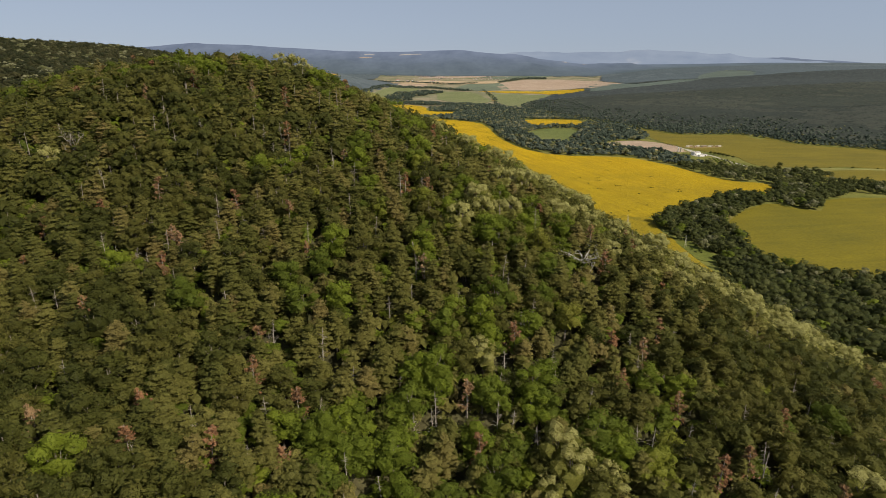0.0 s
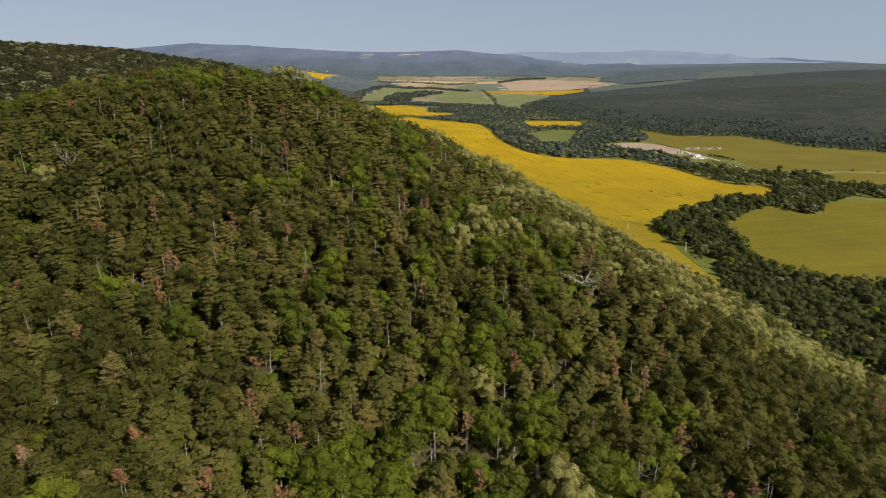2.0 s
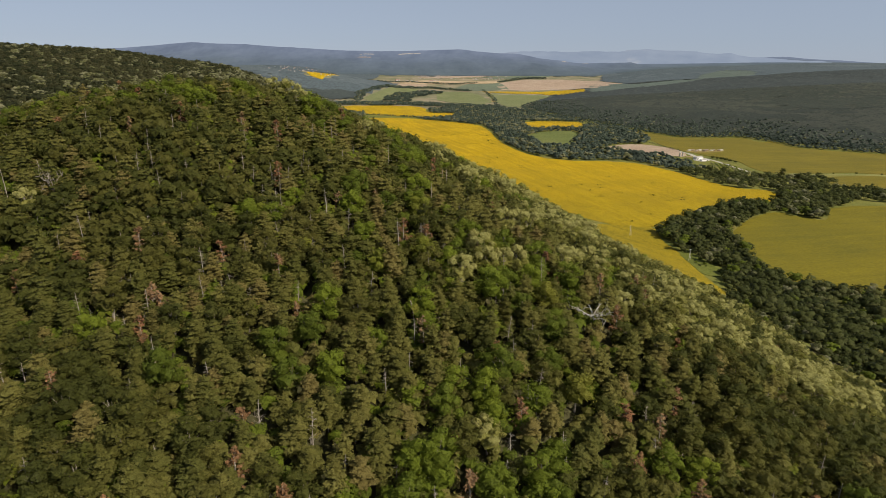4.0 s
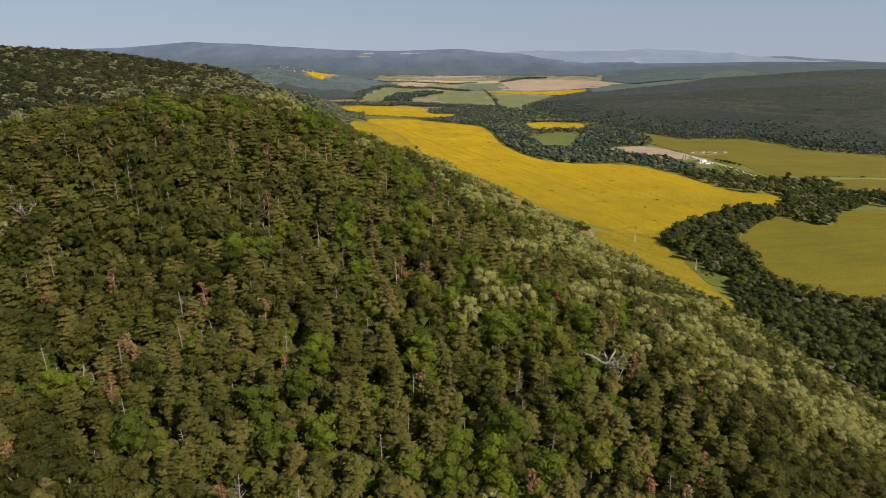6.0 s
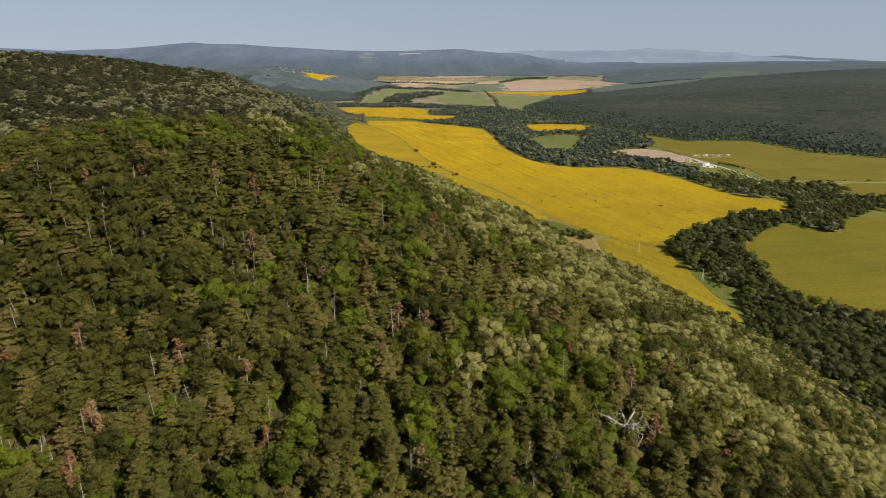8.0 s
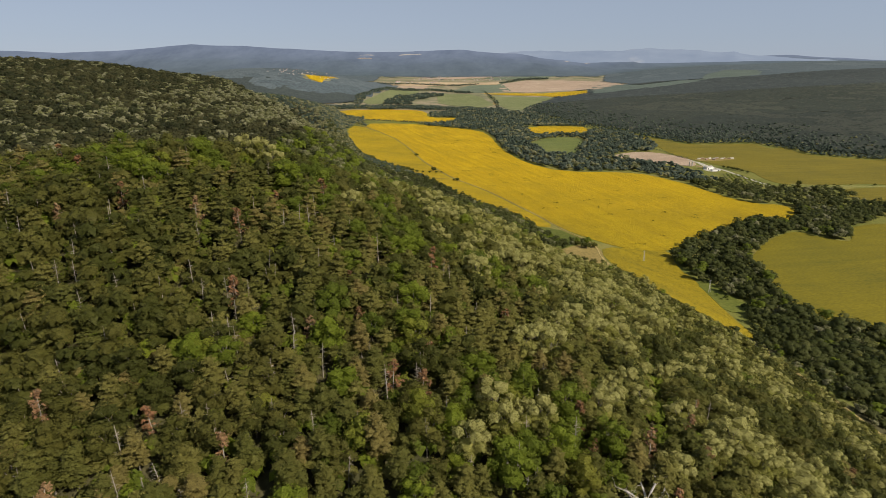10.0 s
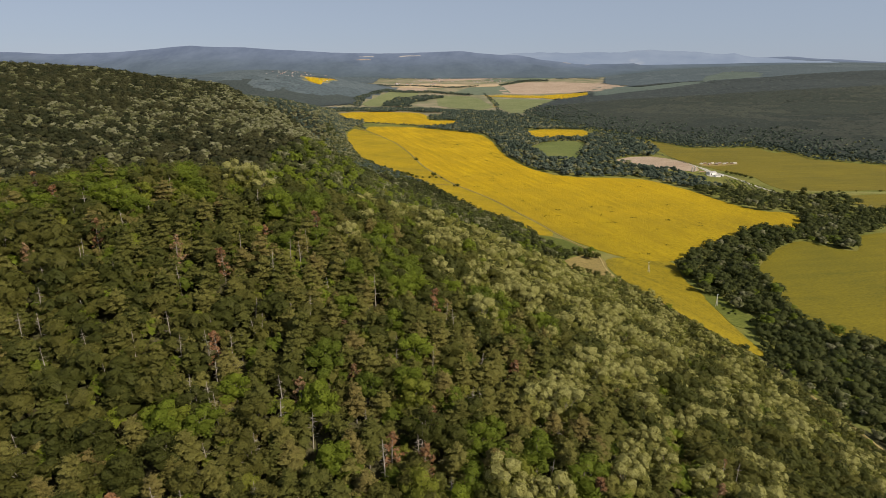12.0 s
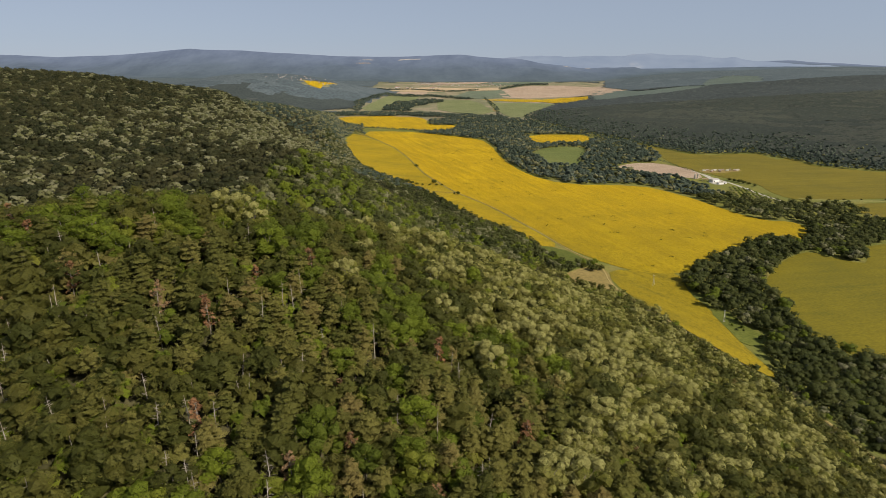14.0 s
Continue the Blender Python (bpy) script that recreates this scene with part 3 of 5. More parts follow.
def leaves(geo, r, centres, normals, size, flat=0.45):
    """Leaf clumps: small bent four-sided sprays round the given places."""
    n = len(centres)
    nrm = normals + r.normal(0, flat, (n, 3))
    nrm /= np.linalg.norm(nrm, axis=1)[:, None] + 1e-9
    a = np.cross(nrm, r.normal(0, 1, (n, 3)))
    a /= np.linalg.norm(a, axis=1)[:, None] + 1e-9
    b = np.cross(nrm, a)
    s = size * r.uniform(0.65, 1.35, (n, 1))
    w = s * r.uniform(0.55, 0.95, (n, 1))
    quad = np.stack([centres - a * s * 0.5, centres + b * w * 0.5 + nrm * 0.12 * s, centres + a * s * 0.5, centres - b * w * 0.5 + nrm * 0.12 * s], 1)
    i = np.arange(n)[:, None] * 4
    geo.add(quad.reshape(-1, 3), np.concatenate([i + (0, 2, 1), i + (0, 3, 2)]), 0.0)


def spun(r, v):
    t = r.uniform(0, 6.3)
    return v @ np.array([[np.cos(t), -np.sin(t), 0], [np.sin(t), np.cos(t), 0], [0, 0, 1]])


def broadleaf(seed, tall=8.5, wide=5.4, lobes=10, clumps=300, leaf=0.55, limbs=4, low=0.28, sides=5, lobe=0.22, heart=0.74, cap=5):
    """A domed crown of uneven rounded lobes on a forked trunk, thick with leaf sprays. Returns trunk and crown."""
    r = np.random.default_rng(seed)
    wood, crown = Geo(), Geo()
    lean = r.normal(0, 0.25, 2)
    mid = np.array([lean[0], lean[1], tall * 0.45])
    if limbs:
        tube(wood, [(0, 0, -1.2), (*(lean * 0.4), tall * 0.22), mid, (*(lean * 1.5), tall * 0.7)], [0.24, 0.19, 0.14, 0.05], sides)
    centre = np.array([lean[0], lean[1], tall * (0.5 + 0.28 * low)])
    span = np.array([wide * (0.5 - 0.8 * lobe), wide * (0.5 - 0.8 * lobe), tall * (0.5 - 0.28 * low) - wide * lobe * 0.8])
    balls = [(centre - (0, 0, 0.08 * tall), wide * 0.36)]
    for k in range(lobes):
        up = 1 - 1.5 * (k + 0.4) / lobes + r.uniform(-0.1, 0.1)
        ang = 2.4 * k + r.uniform(-0.5, 0.5)
        flat = math.sqrt(max(0.0, 1 - up * up))
        c = centre + np.array([flat * np.cos(ang), flat * np.sin(ang), up]) * span * r.uniform(0.75, 1.15)
        balls.append((c, wide * lobe * r.uniform(0.75, 1.25)))
        if limbs and 0 < k <= limbs:
            tube(wood, [mid * 0.8, (mid + c) / 2 + r.normal(0, 0.15, 3), c], [0.10, 0.07, 0.03], 3)
    for k, (c, rad) in enumerate(balls):
        v = spun(r, ICO_V * (heart * rad * r.uniform(0.75, 1.2, (12, 1))) * (1.08, 1.08, 0.85))
        crown.add(c + v, ICO_F[cap:], float(k == 0 or heart > 0.93))
    share = np.array([b[1] ** 2 for b in balls[1:]])
    pick = 1 + r.choice(lobes, clumps, p=share / share.sum())
    d = r.normal(0, 1, (clumps, 3)) + (0, 0, 0.45)
    d /= np.linalg.norm(d, axis=1)[:, None]
    c = np.array([balls[k][0] for k in pick]) + d * (np.array([balls[k][1] for k in pick]) * r.uniform(0.72, 1.2, clumps))[:, None]
    leaves(crown, r, c, d, leaf)
    return wood.done(), crown.done()


def pine(seed, tall=10.5, whorls=9, arms=5, tufts=4, leaf=0.75, bare=0.22, wide=3.0, sides=5, pad=1.0):
    """A pine: bare lower trunk, then whorls of level boughs that end in drooping pads of needles."""
    r = np.random.default_rng(seed)
    wood, crown = Geo(), Geo()
    bend = r.normal(0, 0.3, 2)
    tube(wood, [(0, 0, -1.2), (*(bend * 0.5), tall * 0.4), (*bend, tall * 0.97)], [0.17, 0.13, 0.03], sides)
    cs, ns = [], []
    ring = np.arange(6) * np.pi / 3
    fan = np.array([(0, k + 1, (k + 1) % 6 + 1) for k in range(6)])
    for k in range(whorls):
        u = (k + 0.5) / whorls
        z = tall * (bare + (1 - bare) * u)
        reach = wide * min(1.0, 1.3 * (1 - u) ** 0.5) * min(1.0, 0.55 + 1.5 * u) * r.uniform(0.75, 1.1) + 0.15
        crown.add(ICO_V * np.array((reach * 0.36, reach * 0.36, tall * 0.04)) * r.uniform(0.7, 1.2, (12, 1)) + (*(bend * u), z), ICO_F[5:])
        for a in range(arms if u < 0.8 else max(2, arms - 2)):
            ang = a * 2 * np.pi / arms + k * 0.9 + r.uniform(-0.4, 0.4)
            long = reach * r.uniform(0.45, 1.05)
            way = np.array([np.cos(ang), np.sin(ang), 0.0])
            c = np.array([*(bend * u), z + r.uniform(-0.3, 0.35)]) + way * long * 0.62
            size = pad * r.uniform(0.7, 1.25) * (0.6 + 0.4 * min(1.0, reach / 2))
            side = np.array([-way[1], way[0], 0.0])
            rim = c + size * (np.cos(ring) * r.uniform(0.8, 1.3, 6) * 1.15)[:, None] * way + size * (np.sin(ring) * r.uniform(0.7, 1.15, 6))[:, None] * side
            rim[:, 2] -= size * r.uniform(0.12, 0.5, 6)
            crown.add(np.r_[[c + (0, 0, 0.3 * size)], rim], fan, 0.0)
            for _ in range(tufts):
                cs.append(c + way * size * r.uniform(-1.1, 1.3) + side * size * r.uniform(-1, 1) + (0, 0, r.uniform(-0.2, 0.4)))
                ns.append(way * 0.5 + (0, 0, 0.6))
    cs += [np.array([*bend, tall]) + r.normal(0, 0.22, 3) for _ in range(6)]
    ns += [np.array([0.3, 0.1, 0.5])] * 6
    leaves(crown, r, np.array(cs), np.array(ns), leaf, 0.6)
    return wood.done(), crown.done()


def dead_tree(seed, tall=10.0, needles=60, arms=26, stout=0.13, reach=1.7):
    """A standing dead conifer: pale trunk, short bare boughs, and what is left of its rusty needles."""
    r = np.random.default_rng(seed)
    wood, crown = Geo(), Geo()
    bend = r.normal(0, 0.35, 2)
    tube(wood, [(0, 0, -1.2), (*(bend * 0.4), tall * 0.5), (*bend, tall)], [stout, stout * 0.7, 0.03], 5)
    cs = []
    for k in range(arms):
        u = r.uniform(0.28, 0.98)
        ang = r.uniform(0, 6.3)
        long = reach * (1.05 - u) ** 0.6 * r.uniform(0.5, 1.1)
        a = np.array([*(bend * u), tall * u])
        b = a + (long * np.cos(ang), long * np.sin(ang), long * r.uniform(-0.25, 0.5))
        tube(wood, [a, (a + b) / 2 + (0, 0, 0.1), b], [0.035, 0.025, 0.01], 3)
        cs += [a + (b - a) * r.uniform(0.4, 1.1) + r.normal(0, 0.2, 3) for _ in range(needles // arms)]
    if needles:
        leaves(crown, r, np.array(cs), np.tile((0, 0, 0.7), (len(cs), 1)), 0.6)
    return wood.done(), crown.done()


def gnarled(seed):
    """A broad old tree, dead and bleached, with long crooked limbs."""
    r = np.random.default_rng(seed)
    wood, crown = Geo(), Geo()
    tube(wood, [(0, 0, -1.2), (0.1, 0, 1.5), (-0.1, 0.1, 2.6)], [0.42, 0.34, 0.28], 7)
    ends = []
    for k in range(9):
        ang = k * 0.7 + r.uniform(-0.3, 0.3)
        p = [np.array([0, 0, r.uniform(1.6, 2.6)])]
        for s in range(4):
            p.append(p[-1] + (np.cos(ang) * r.uniform(0.6, 1.1), np.sin(ang) * r.uniform(0.6, 1.1), r.uniform(0.1, 1.0)))
            ang += r.uniform(-0.6, 0.6)
        tube(wood, p, [0.2, 0.16, 0.11, 0.07, 0.025], 5)
        for s in (2, 3, 4):
            for _ in range(3):
                q = p[s] + r.normal(0, 0.65, 3) + (0, 0, 0.45)
                tube(wood, [p[s], (p[s] + q) / 2 + r.normal(0, 0.1, 3), q], [0.05, 0.035, 0.012], 3)
                ends.append(q)
    leaves(crown, r, np.repeat(np.array(ends), 2, 0) + r.normal(0, 0.4, (2 * len(ends), 3)), np.tile((0, 0, 1.0), (2 * len(ends), 1)), 0.5)
    return wood.done(), crown.done()


def part(name, geo, mat, parent, label=""):
    ob = raw_mesh(name, *geo, [mat], smooth=False)
    ob.parent = parent
    return tagged(ob, label)


def tree_thing(name, made, wood_mat, leaf_mat, label, group=""):
    root = new(name)
    part("trunk", made[0], wood_mat, root)
    if len(made[1][0]):
        part("crown", made[1], leaf_mat, root)
    return tagged(root, label, "tree", group)


def forest(name, kinds, x, y, z, turn, size, squash, which, tint, mats, label, category="trees", smooth=False):
    """Trees past counting, joined: each from one of the kinds (wood and crown geometry with material numbers)."""
    vs, fs, ms, ts, base = [], [], [], [], 0
    for k, pieces in enumerate(kinds):
        at = np.nonzero(which == k)[0]
        if not len(at):
            continue
        c, s = np.cos(turn[at])[:, None], np.sin(turn[at])[:, None]
        for (v, f), m in pieces:
            if not len(v):
                continue
            px = (v[:, 0] * c - v[:, 1] * s) * size[at][:, None] + x[at][:, None]
            py = (v[:, 0] * s + v[:, 1] * c) * size[at][:, None] + y[at][:, None]
            pz = v[:, 2] * (size * squash)[at][:, None] + z[at][:, None]
            vs.append(np.stack([px, py, pz, np.broadcast_to(v[:, 3], px.shape)], -1).reshape(-1, 4))
            fs.append((f[None] + (np.arange(len(at)) * len(v))[:, None, None] + base).reshape(-1, 3))
            ms.append(np.full(len(at) * len(f), m))
            ts.append(np.repeat(tint[at], len(v)))
            base += len(at) * len(v)
    ob = raw_mesh(name, np.concatenate(vs), np.concatenate(fs), mats, np.concatenate(ms), np.concatenate(ts), smooth)
    return tagged(ob, label, category, kind="stuff")


def scattered(x0, x1, y0, y1, gap, jitter=0.42, turn=0.45):
    """Uneven places over a stretch of land, from a slanting lattice."""
    cx, cy, half = (x0 + x1) / 2, (y0 + y1) / 2, 0.5 * math.hypot(x1 - x0, y1 - y0)
    gx, gy = np.meshgrid(np.arange(-half, half, gap), np.arange(-half, half, gap))
    gx = gx + (np.arange(gx.shape[0]) % 2)[:, None] * gap / 2
    gx, gy = gx.ravel(), gy.ravel()
    x = cx + gx * math.cos(turn) - gy * math.sin(turn)
    y = cy + gx * math.sin(turn) + gy * math.cos(turn)
    keep = (x > x0) & (x < x1) & (y > y0) & (y < y1)
    x, y = x[keep], y[keep]
    return x + rng.uniform(-jitter, jitter, x.shape) * gap, y + rng.uniform(-jitter, jitter, x.shape) * gap


MATS = [BARK, LEAF_GREEN, LEAF_PINE, LEAF_SILVER, LEAF_DARK, BARK_PALE, LEAF_RUST, LEAF_SAGE, LEAF_GREY, LEAF_WOOD, LEAF_GROVE]
GREEN, PINE, SILVER, DARK, DEAD, RUST = 0, 1, 2, 3, 4, 5


def kinds_of(level):
    """Variants of every kind at one level of detail: lists of (geometry, material number), by kind."""
    out = []
    for kind in range(6):
        some = []
        for n in range(4):
            seed = 100 * kind + n
            if kind in (GREEN, SILVER, DARK):
                if level == 0 and kind == SILVER:
                    w, c = broadleaf(seed, 8.2 + 0.8 * n, 6.4 + 0.5 * n, 18, 320, 0.42, low=0.06, lobe=0.16, heart=0.84, cap=6)
                elif level == 0:
                    w, c = broadleaf(seed, 8.2 + 0.8 * n, 6.2 + 0.5 * n, 11, 350, 0.52, low=0.06)
                elif level == 1 and kind == SILVER:
                    w, c = broadleaf(seed, 8.0 + 0.7 * n, 6.8 + 0.5 * n, 12, 62, 0.75, 0, 0.05, 3, 0.18, 0.86, 8)
                elif level == 1:
                    w, c = broadleaf(seed, 8.0 + 0.7 * n, 6.6 + 0.5 * n, 6, 54, 1.05, 0, 0.05, 3, 0.26, 0.8, 8)
                elif level == 2:
                    w, c = broadleaf(seed, 7.6, 6.8, 4, 8, 1.2, 0, lobe=0.28, heart=0.96, cap=10)
                elif level == 3:
                    w, c = broadleaf(seed, 7.8, 7.0, 5, 24, 1.1, 0, 0.02, lobe=0.25, heart=0.88, cap=8)
                elif level == 4:
                    w, c = broadleaf(seed, 7.6, 7.4, 9, 12, 0.8, 0, 0.05, lobe=0.18, heart=0.95, cap=9) if kind == SILVER else broadleaf(seed, 7.6, 7.4, 5, 12, 1.0, 0, 0.05, lobe=0.25, heart=0.92, cap=8)
                else:
                    w, c = broadleaf(seed, 7.4, 7.4, 5, 8, 1.2, 0, 0.02, lobe=0.25, heart=0.96, cap=8)
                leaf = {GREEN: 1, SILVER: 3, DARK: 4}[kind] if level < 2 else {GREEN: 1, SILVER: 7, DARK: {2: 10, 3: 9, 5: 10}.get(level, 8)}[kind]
            elif kind == PINE:
                if level == 0:
                    w, c = pine(seed, 7.9 + 0.7 * n, 9, 6, 4, 0.58, 0.22, 3.0, pad=0.78)
                elif level == 1:
                    w, c = pine(seed, 7.9 + 0.6 * n, 6, 5, 3, 0.8, 0.25, 3.0, 3, 0.95)
                else:
                    w, c = pine(seed, 8.5, 4, 3, 1, 1.4, 0.2, 2.6, 3, 1.9)
                leaf = 2
            else:
                w, c = dead_tree(seed, 7.6 + 0.7 * n, 0 if kind == DEAD else 260 if level == 0 else 120, 26 if level == 0 else 12, reach=1.7 if kind == DEAD else 2.2)
                leaf = 6
            some.append([(w, 5 if kind in (DEAD, RUST) else 0), (c, leaf)])
        out.append(some)
    return out


def mixture(x, y):
    """The kind of tree at each place of the near hill: pines on the steep face, lindens on the flank, broadleaf on the crest."""
    n = len(x)
    drift = wobble(x, y, 24, 1.0) + 0.6 * wobble(x, y, 9, 3.0)
    flank = np.clip((x + 0.30 * (y - 150) + 0.55 * np.maximum(y - 230, 0) - 38) / 45 + 0.25 * drift, 0, 1)
    shade = np.clip((x - 35) / 30, 0, 1) * np.clip((245 - y) / 70, 0, 1)
    flank = flank * (1 - 0.9 * shade)
    crest = np.clip((y - 190 + 0.2 * x) / 40 + 0.3 * drift, 0, 1)
    left = np.clip((-x - 32) / 42, 0, 1) * np.clip((225 - y) / 35, 0, 1)
    pines = (1 - 0.6 * shade) * np.clip(0.62 - 0.40 * left - 0.5 * drift - 0.25 * np.clip((100 - y) / 25, 0, 1), 0.1, 0.9) * (1 - 0.92 * crest) * (1 - 0.35 * flank)
    low = np.clip((235 - y) / 60, 0, 1)
    group = np.clip(0.45 + 2.0 * wobble(x, y, 8, 6.0), 0.03, 1.1)
    silver = 0.002 + (0.62 - 0.22 * low) * np.clip(1.25 - np.maximum(x - 40, 0) / 75 * np.clip((285 - y) / 50, 0.3, 1), 0.28, 1.2) * flank * group + 0.01 * crest
    strip = np.exp(-(edge_distance(x, y, [(58, 158), (75, 160), (100, 158), (130, 172), (150, 200)], False) / 10) ** 2)
    silver = silver + 0.55 * strip
    dead = 0.10 * (1 - flank) * (1 - crest) * (1.2 + drift)
    rust = 0.022 * (1 - flank) * (1 - crest)
    # oaks thicken left and low right: dark stands, and shade imitated by species
    dark = 0.12 * (1 - strip) + (0.34 + 0.16 * low) * flank * (1 - 0.6 * strip) + 0.85 * left + 0.4 * crest + 0.6 * shade
    u = rng.uniform(0, 1, n)
    out = np.full(n, GREEN)
    edge = 0
    for kind, p in ((PINE, pines), (SILVER, silver), (DEAD, dead), (RUST, rust), (DARK, dark)):
        out[(u >= edge) & (u < edge + p)] = kind
        edge = edge + p
    out[(out == SILVER) & (x < -55) & (y < 235)] = DARK
    return out


def on_near_hill(x, y):
    """The faces of the near hill that lie before its crest."""
    behind = np.where(x > -70, -0.87 * (x + 70) + 0.49 * (y - 253), y - 253 + 0.45 * (x + 70))
    return (behind < 14) & (y < 480)


def in_no_field(x, y):
    return ~(inside(x, y, BIG) | inside(x, y, TIP) | inside(x, y, CLEARING) | inside(x, y, GLADE) | inside(x, y, THIN) | inside(x, y, LOOP))


NEAR, MID, FAR, WOOD, DOME, GROVE = [kinds_of(level) for level in range(6)]

# single trees that stand out on the near hill: kind, place, size
# silvery lindens of the lower face, and of the flank and crest
LINDENS_LOW = [(8, 101), (14, 149), (18, 150), (8, 149), (36, 163), (21, 82), (19, 77), (23, 79), (-121, 166), (69, 159), (75, 161), (88, 146), (108, 163), (125, 165), (30, 79), (10, 146), (37, 167), (32, 156), (75, 155), (66, 143), (4, 141)]
LINDENS_HIGH = [(-4, 228), (-7, 231), (4, 232), (7, 204), (5, 208), (24, 185), (28, 186), (16, 171), (24, 173), (57, 250), (53, 250), (65, 261), (44, 214), (47, 205), (46, 187), (73, 266), (23, 225), (18, 247), (19, 239), (41, 268), (-31, 227), (10, 274), (59, 194), (-15, 290), (-11, 289), (-2, 302), (5, 300), (-24, 289), (-22, 318), (9, 299), (17, 303), (23, 304), (-8, 272), (-8, 254), (4, 248), (8, 240), (51, 256), (61, 267), (20, 175), (28, 190)]
LINDENS_CREST = [(-72, 249), (-66, 245), (-61, 242)]
LINDENS_EDGE = [(42, 175), (27, 215), (138, 189), (79, 193), (82, 189), (75, 193), (93, 174), (111, 190), (152, 283)]
RUSTY_PINES = [(-5, 122), (15, 105), (43, 106), (47, 94), (36, 98), (50, 81), (57, 84), (-48, 68), (-36, 69), (-75, 103), (-66, 73), (7, 80), (-40, 135), (-48, 169), (-6, 152), (-36, 89), (-51, 78), (-55, 193), (-104, 196), (53, 150), (54, 163), (41, 151), (-65, 117), (-76, 141), (-67, 127), (-64, 125), (42, 137), (26, 152), (-68, 197), (-90, 202), (-6, 200)]
BARE_TREES = [(-42, 76), (-48, 69), (-82, 124), (-86, 172), (-47, 164), (-2, 86), (-77, 120), (-23, 85), (-16, 74), (-10, 73), (-56, 129), (-51, 129), (-95, 154), (-91, 180), (-81, 165), (-74, 168), (-91, 173), (-117, 194), (21, 123), (-64, 189), (-34, 128), (-73, 121), (12, 139), (-31, 196), (-56, 169), (6, 197), (-45, 158), (-51, 171), (3, 167)]
BRIGHT_TREES = [(-1, 96), (-5, 94), (8, 109), (-27, 126), (-56, 107), (-31, 109), (24, 138), (10, 77), (27, 112), (-24, 111), (-56, 64), (81, 99), (-30, 120), (0, 144), (-10, 169), (18, 132), (32, 147), (25, 126), (-36, 116), (-76, 118), (-8, 166), (-9, 177), (-27, 170)]
MARKED = [(k, mx, my, s) for k, s, spots in ((SILVER, 1.0, LINDENS_LOW), (SILVER, 1.05, LINDENS_HIGH), (SILVER, 1.3, LINDENS_CREST), (SILVER, 1.05, LINDENS_EDGE), (RUST, 0.85, RUSTY_PINES), (DEAD, 0.85, BARE_TREES), (GREEN, 1.0, BRIGHT_TREES)) for mx, my in spots]
x, y = scattered(-330, 330, 45, 480, 4.15, 0.54, 0.95)
track_x = np.interp(y, [p[1] for p in TRACK[:5:-1]], [p[0] for p in TRACK[:5:-1]])
keep = (x < track_x - 3 + 2.5 * wobble(x, y, 9)) & (y > 45) & in_no_field(x, y)
# only the wedge of hillside that the camera's view takes in
keep &= (x > -0.82 * (y + 20) - 30) & (x < 0.85 * (y + 20) + 20)
for k, mx, my, _ in MARKED + [(SILVER, 36, 138, 0)]:
    keep &= np.hypot(x - mx, y - my) > (3.4 if k in (SILVER, GREEN) else 2.0)
keep &= np.hypot(x - 35, y - 133) > 6.5
# a narrow washed-out gully down the flank
keep &= edge_distance(x, y, [(66, 224), (58, 200), (51, 176), (48, 166), (41, 150)], False) > 2.7
# the hidden back of the hill belongs to the wood behind
keep &= on_near_hill(x, y)
x, y = x[keep], y[keep]
kind = mixture(x, y)
thin = np.hypot(x * 0.9, y - 60) > 150
keep = ~thin | (rng.uniform(0, 1, len(x)) < 0.72)
x, y, kind, thin = x[keep], y[keep], kind[keep], thin[keep]
size = rng.uniform(0.92, 1.25, len(x)) * np.where(kind == SILVER, 1.18, 1.0) * np.where(thin, 1.08, 1.0) * (1 - 0.08 * np.clip((x + 0.3 * (y - 150) - 60) / 80, 0, 1))
x, y = np.r_[x, [m[1] for m in MARKED]], np.r_[y, [m[2] for m in MARKED]]
kind, size = np.r_[kind, [m[0] for m in MARKED]], np.r_[size, [m[3] * {SILVER: 1.12, RUST: 1.3}.get(m[0], 1.15) for m in MARKED]]
to_track = np.interp(y, [p[1] for p in TRACK[:5:-1]], [p[0] for p in TRACK[:5:-1]]) - x
size = size * np.clip(0.45 + to_track / 60, 0.45, 1)
variant = rng.integers(0, 4, len(x))
turn, tint = rng.uniform(0, 6.283, len(x)), np.clip(0.5 + 0.35 * wobble(x, y, 16, 5.0) + rng.normal(0, 0.17, len(x)), 0, 0.99)
squash = rng.uniform(0.72, 0.95, len(x))
squash[-len(MARKED):] = 1.0
z = height(x, y) - 0.15

NAMES = {GREEN: ("broadleaf_tree", "green broadleaf tree with a rounded crown on the wooded hill"), PINE: ("pine_tree", "olive-brown black pine with a bare lower trunk"),
         SILVER: ("linden_tree", "silver linden with pale whitish-green leaf clusters"), DARK: ("oak_tree", "dark green oak with a dense crown"),
         DEAD: ("dead_tree", "bare dead tree with bleached grey branches"), RUST: ("dead_pine", "dead pine with rust-brown needles")}
rank = np.hypot(x * 0.9, y - 60)
single = np.zeros(len(x), bool)
for k in range(6):
    mine = np.nonzero(kind == k)[0]
    order = mine[np.argsort(rank[mine])]
    single[order[:{GREEN: 290, PINE: 290, SILVER: 200, DARK: 120, DEAD: 90, RUST: 90}[k]]] = True
single[-len(MARKED):] = True
stock = {}
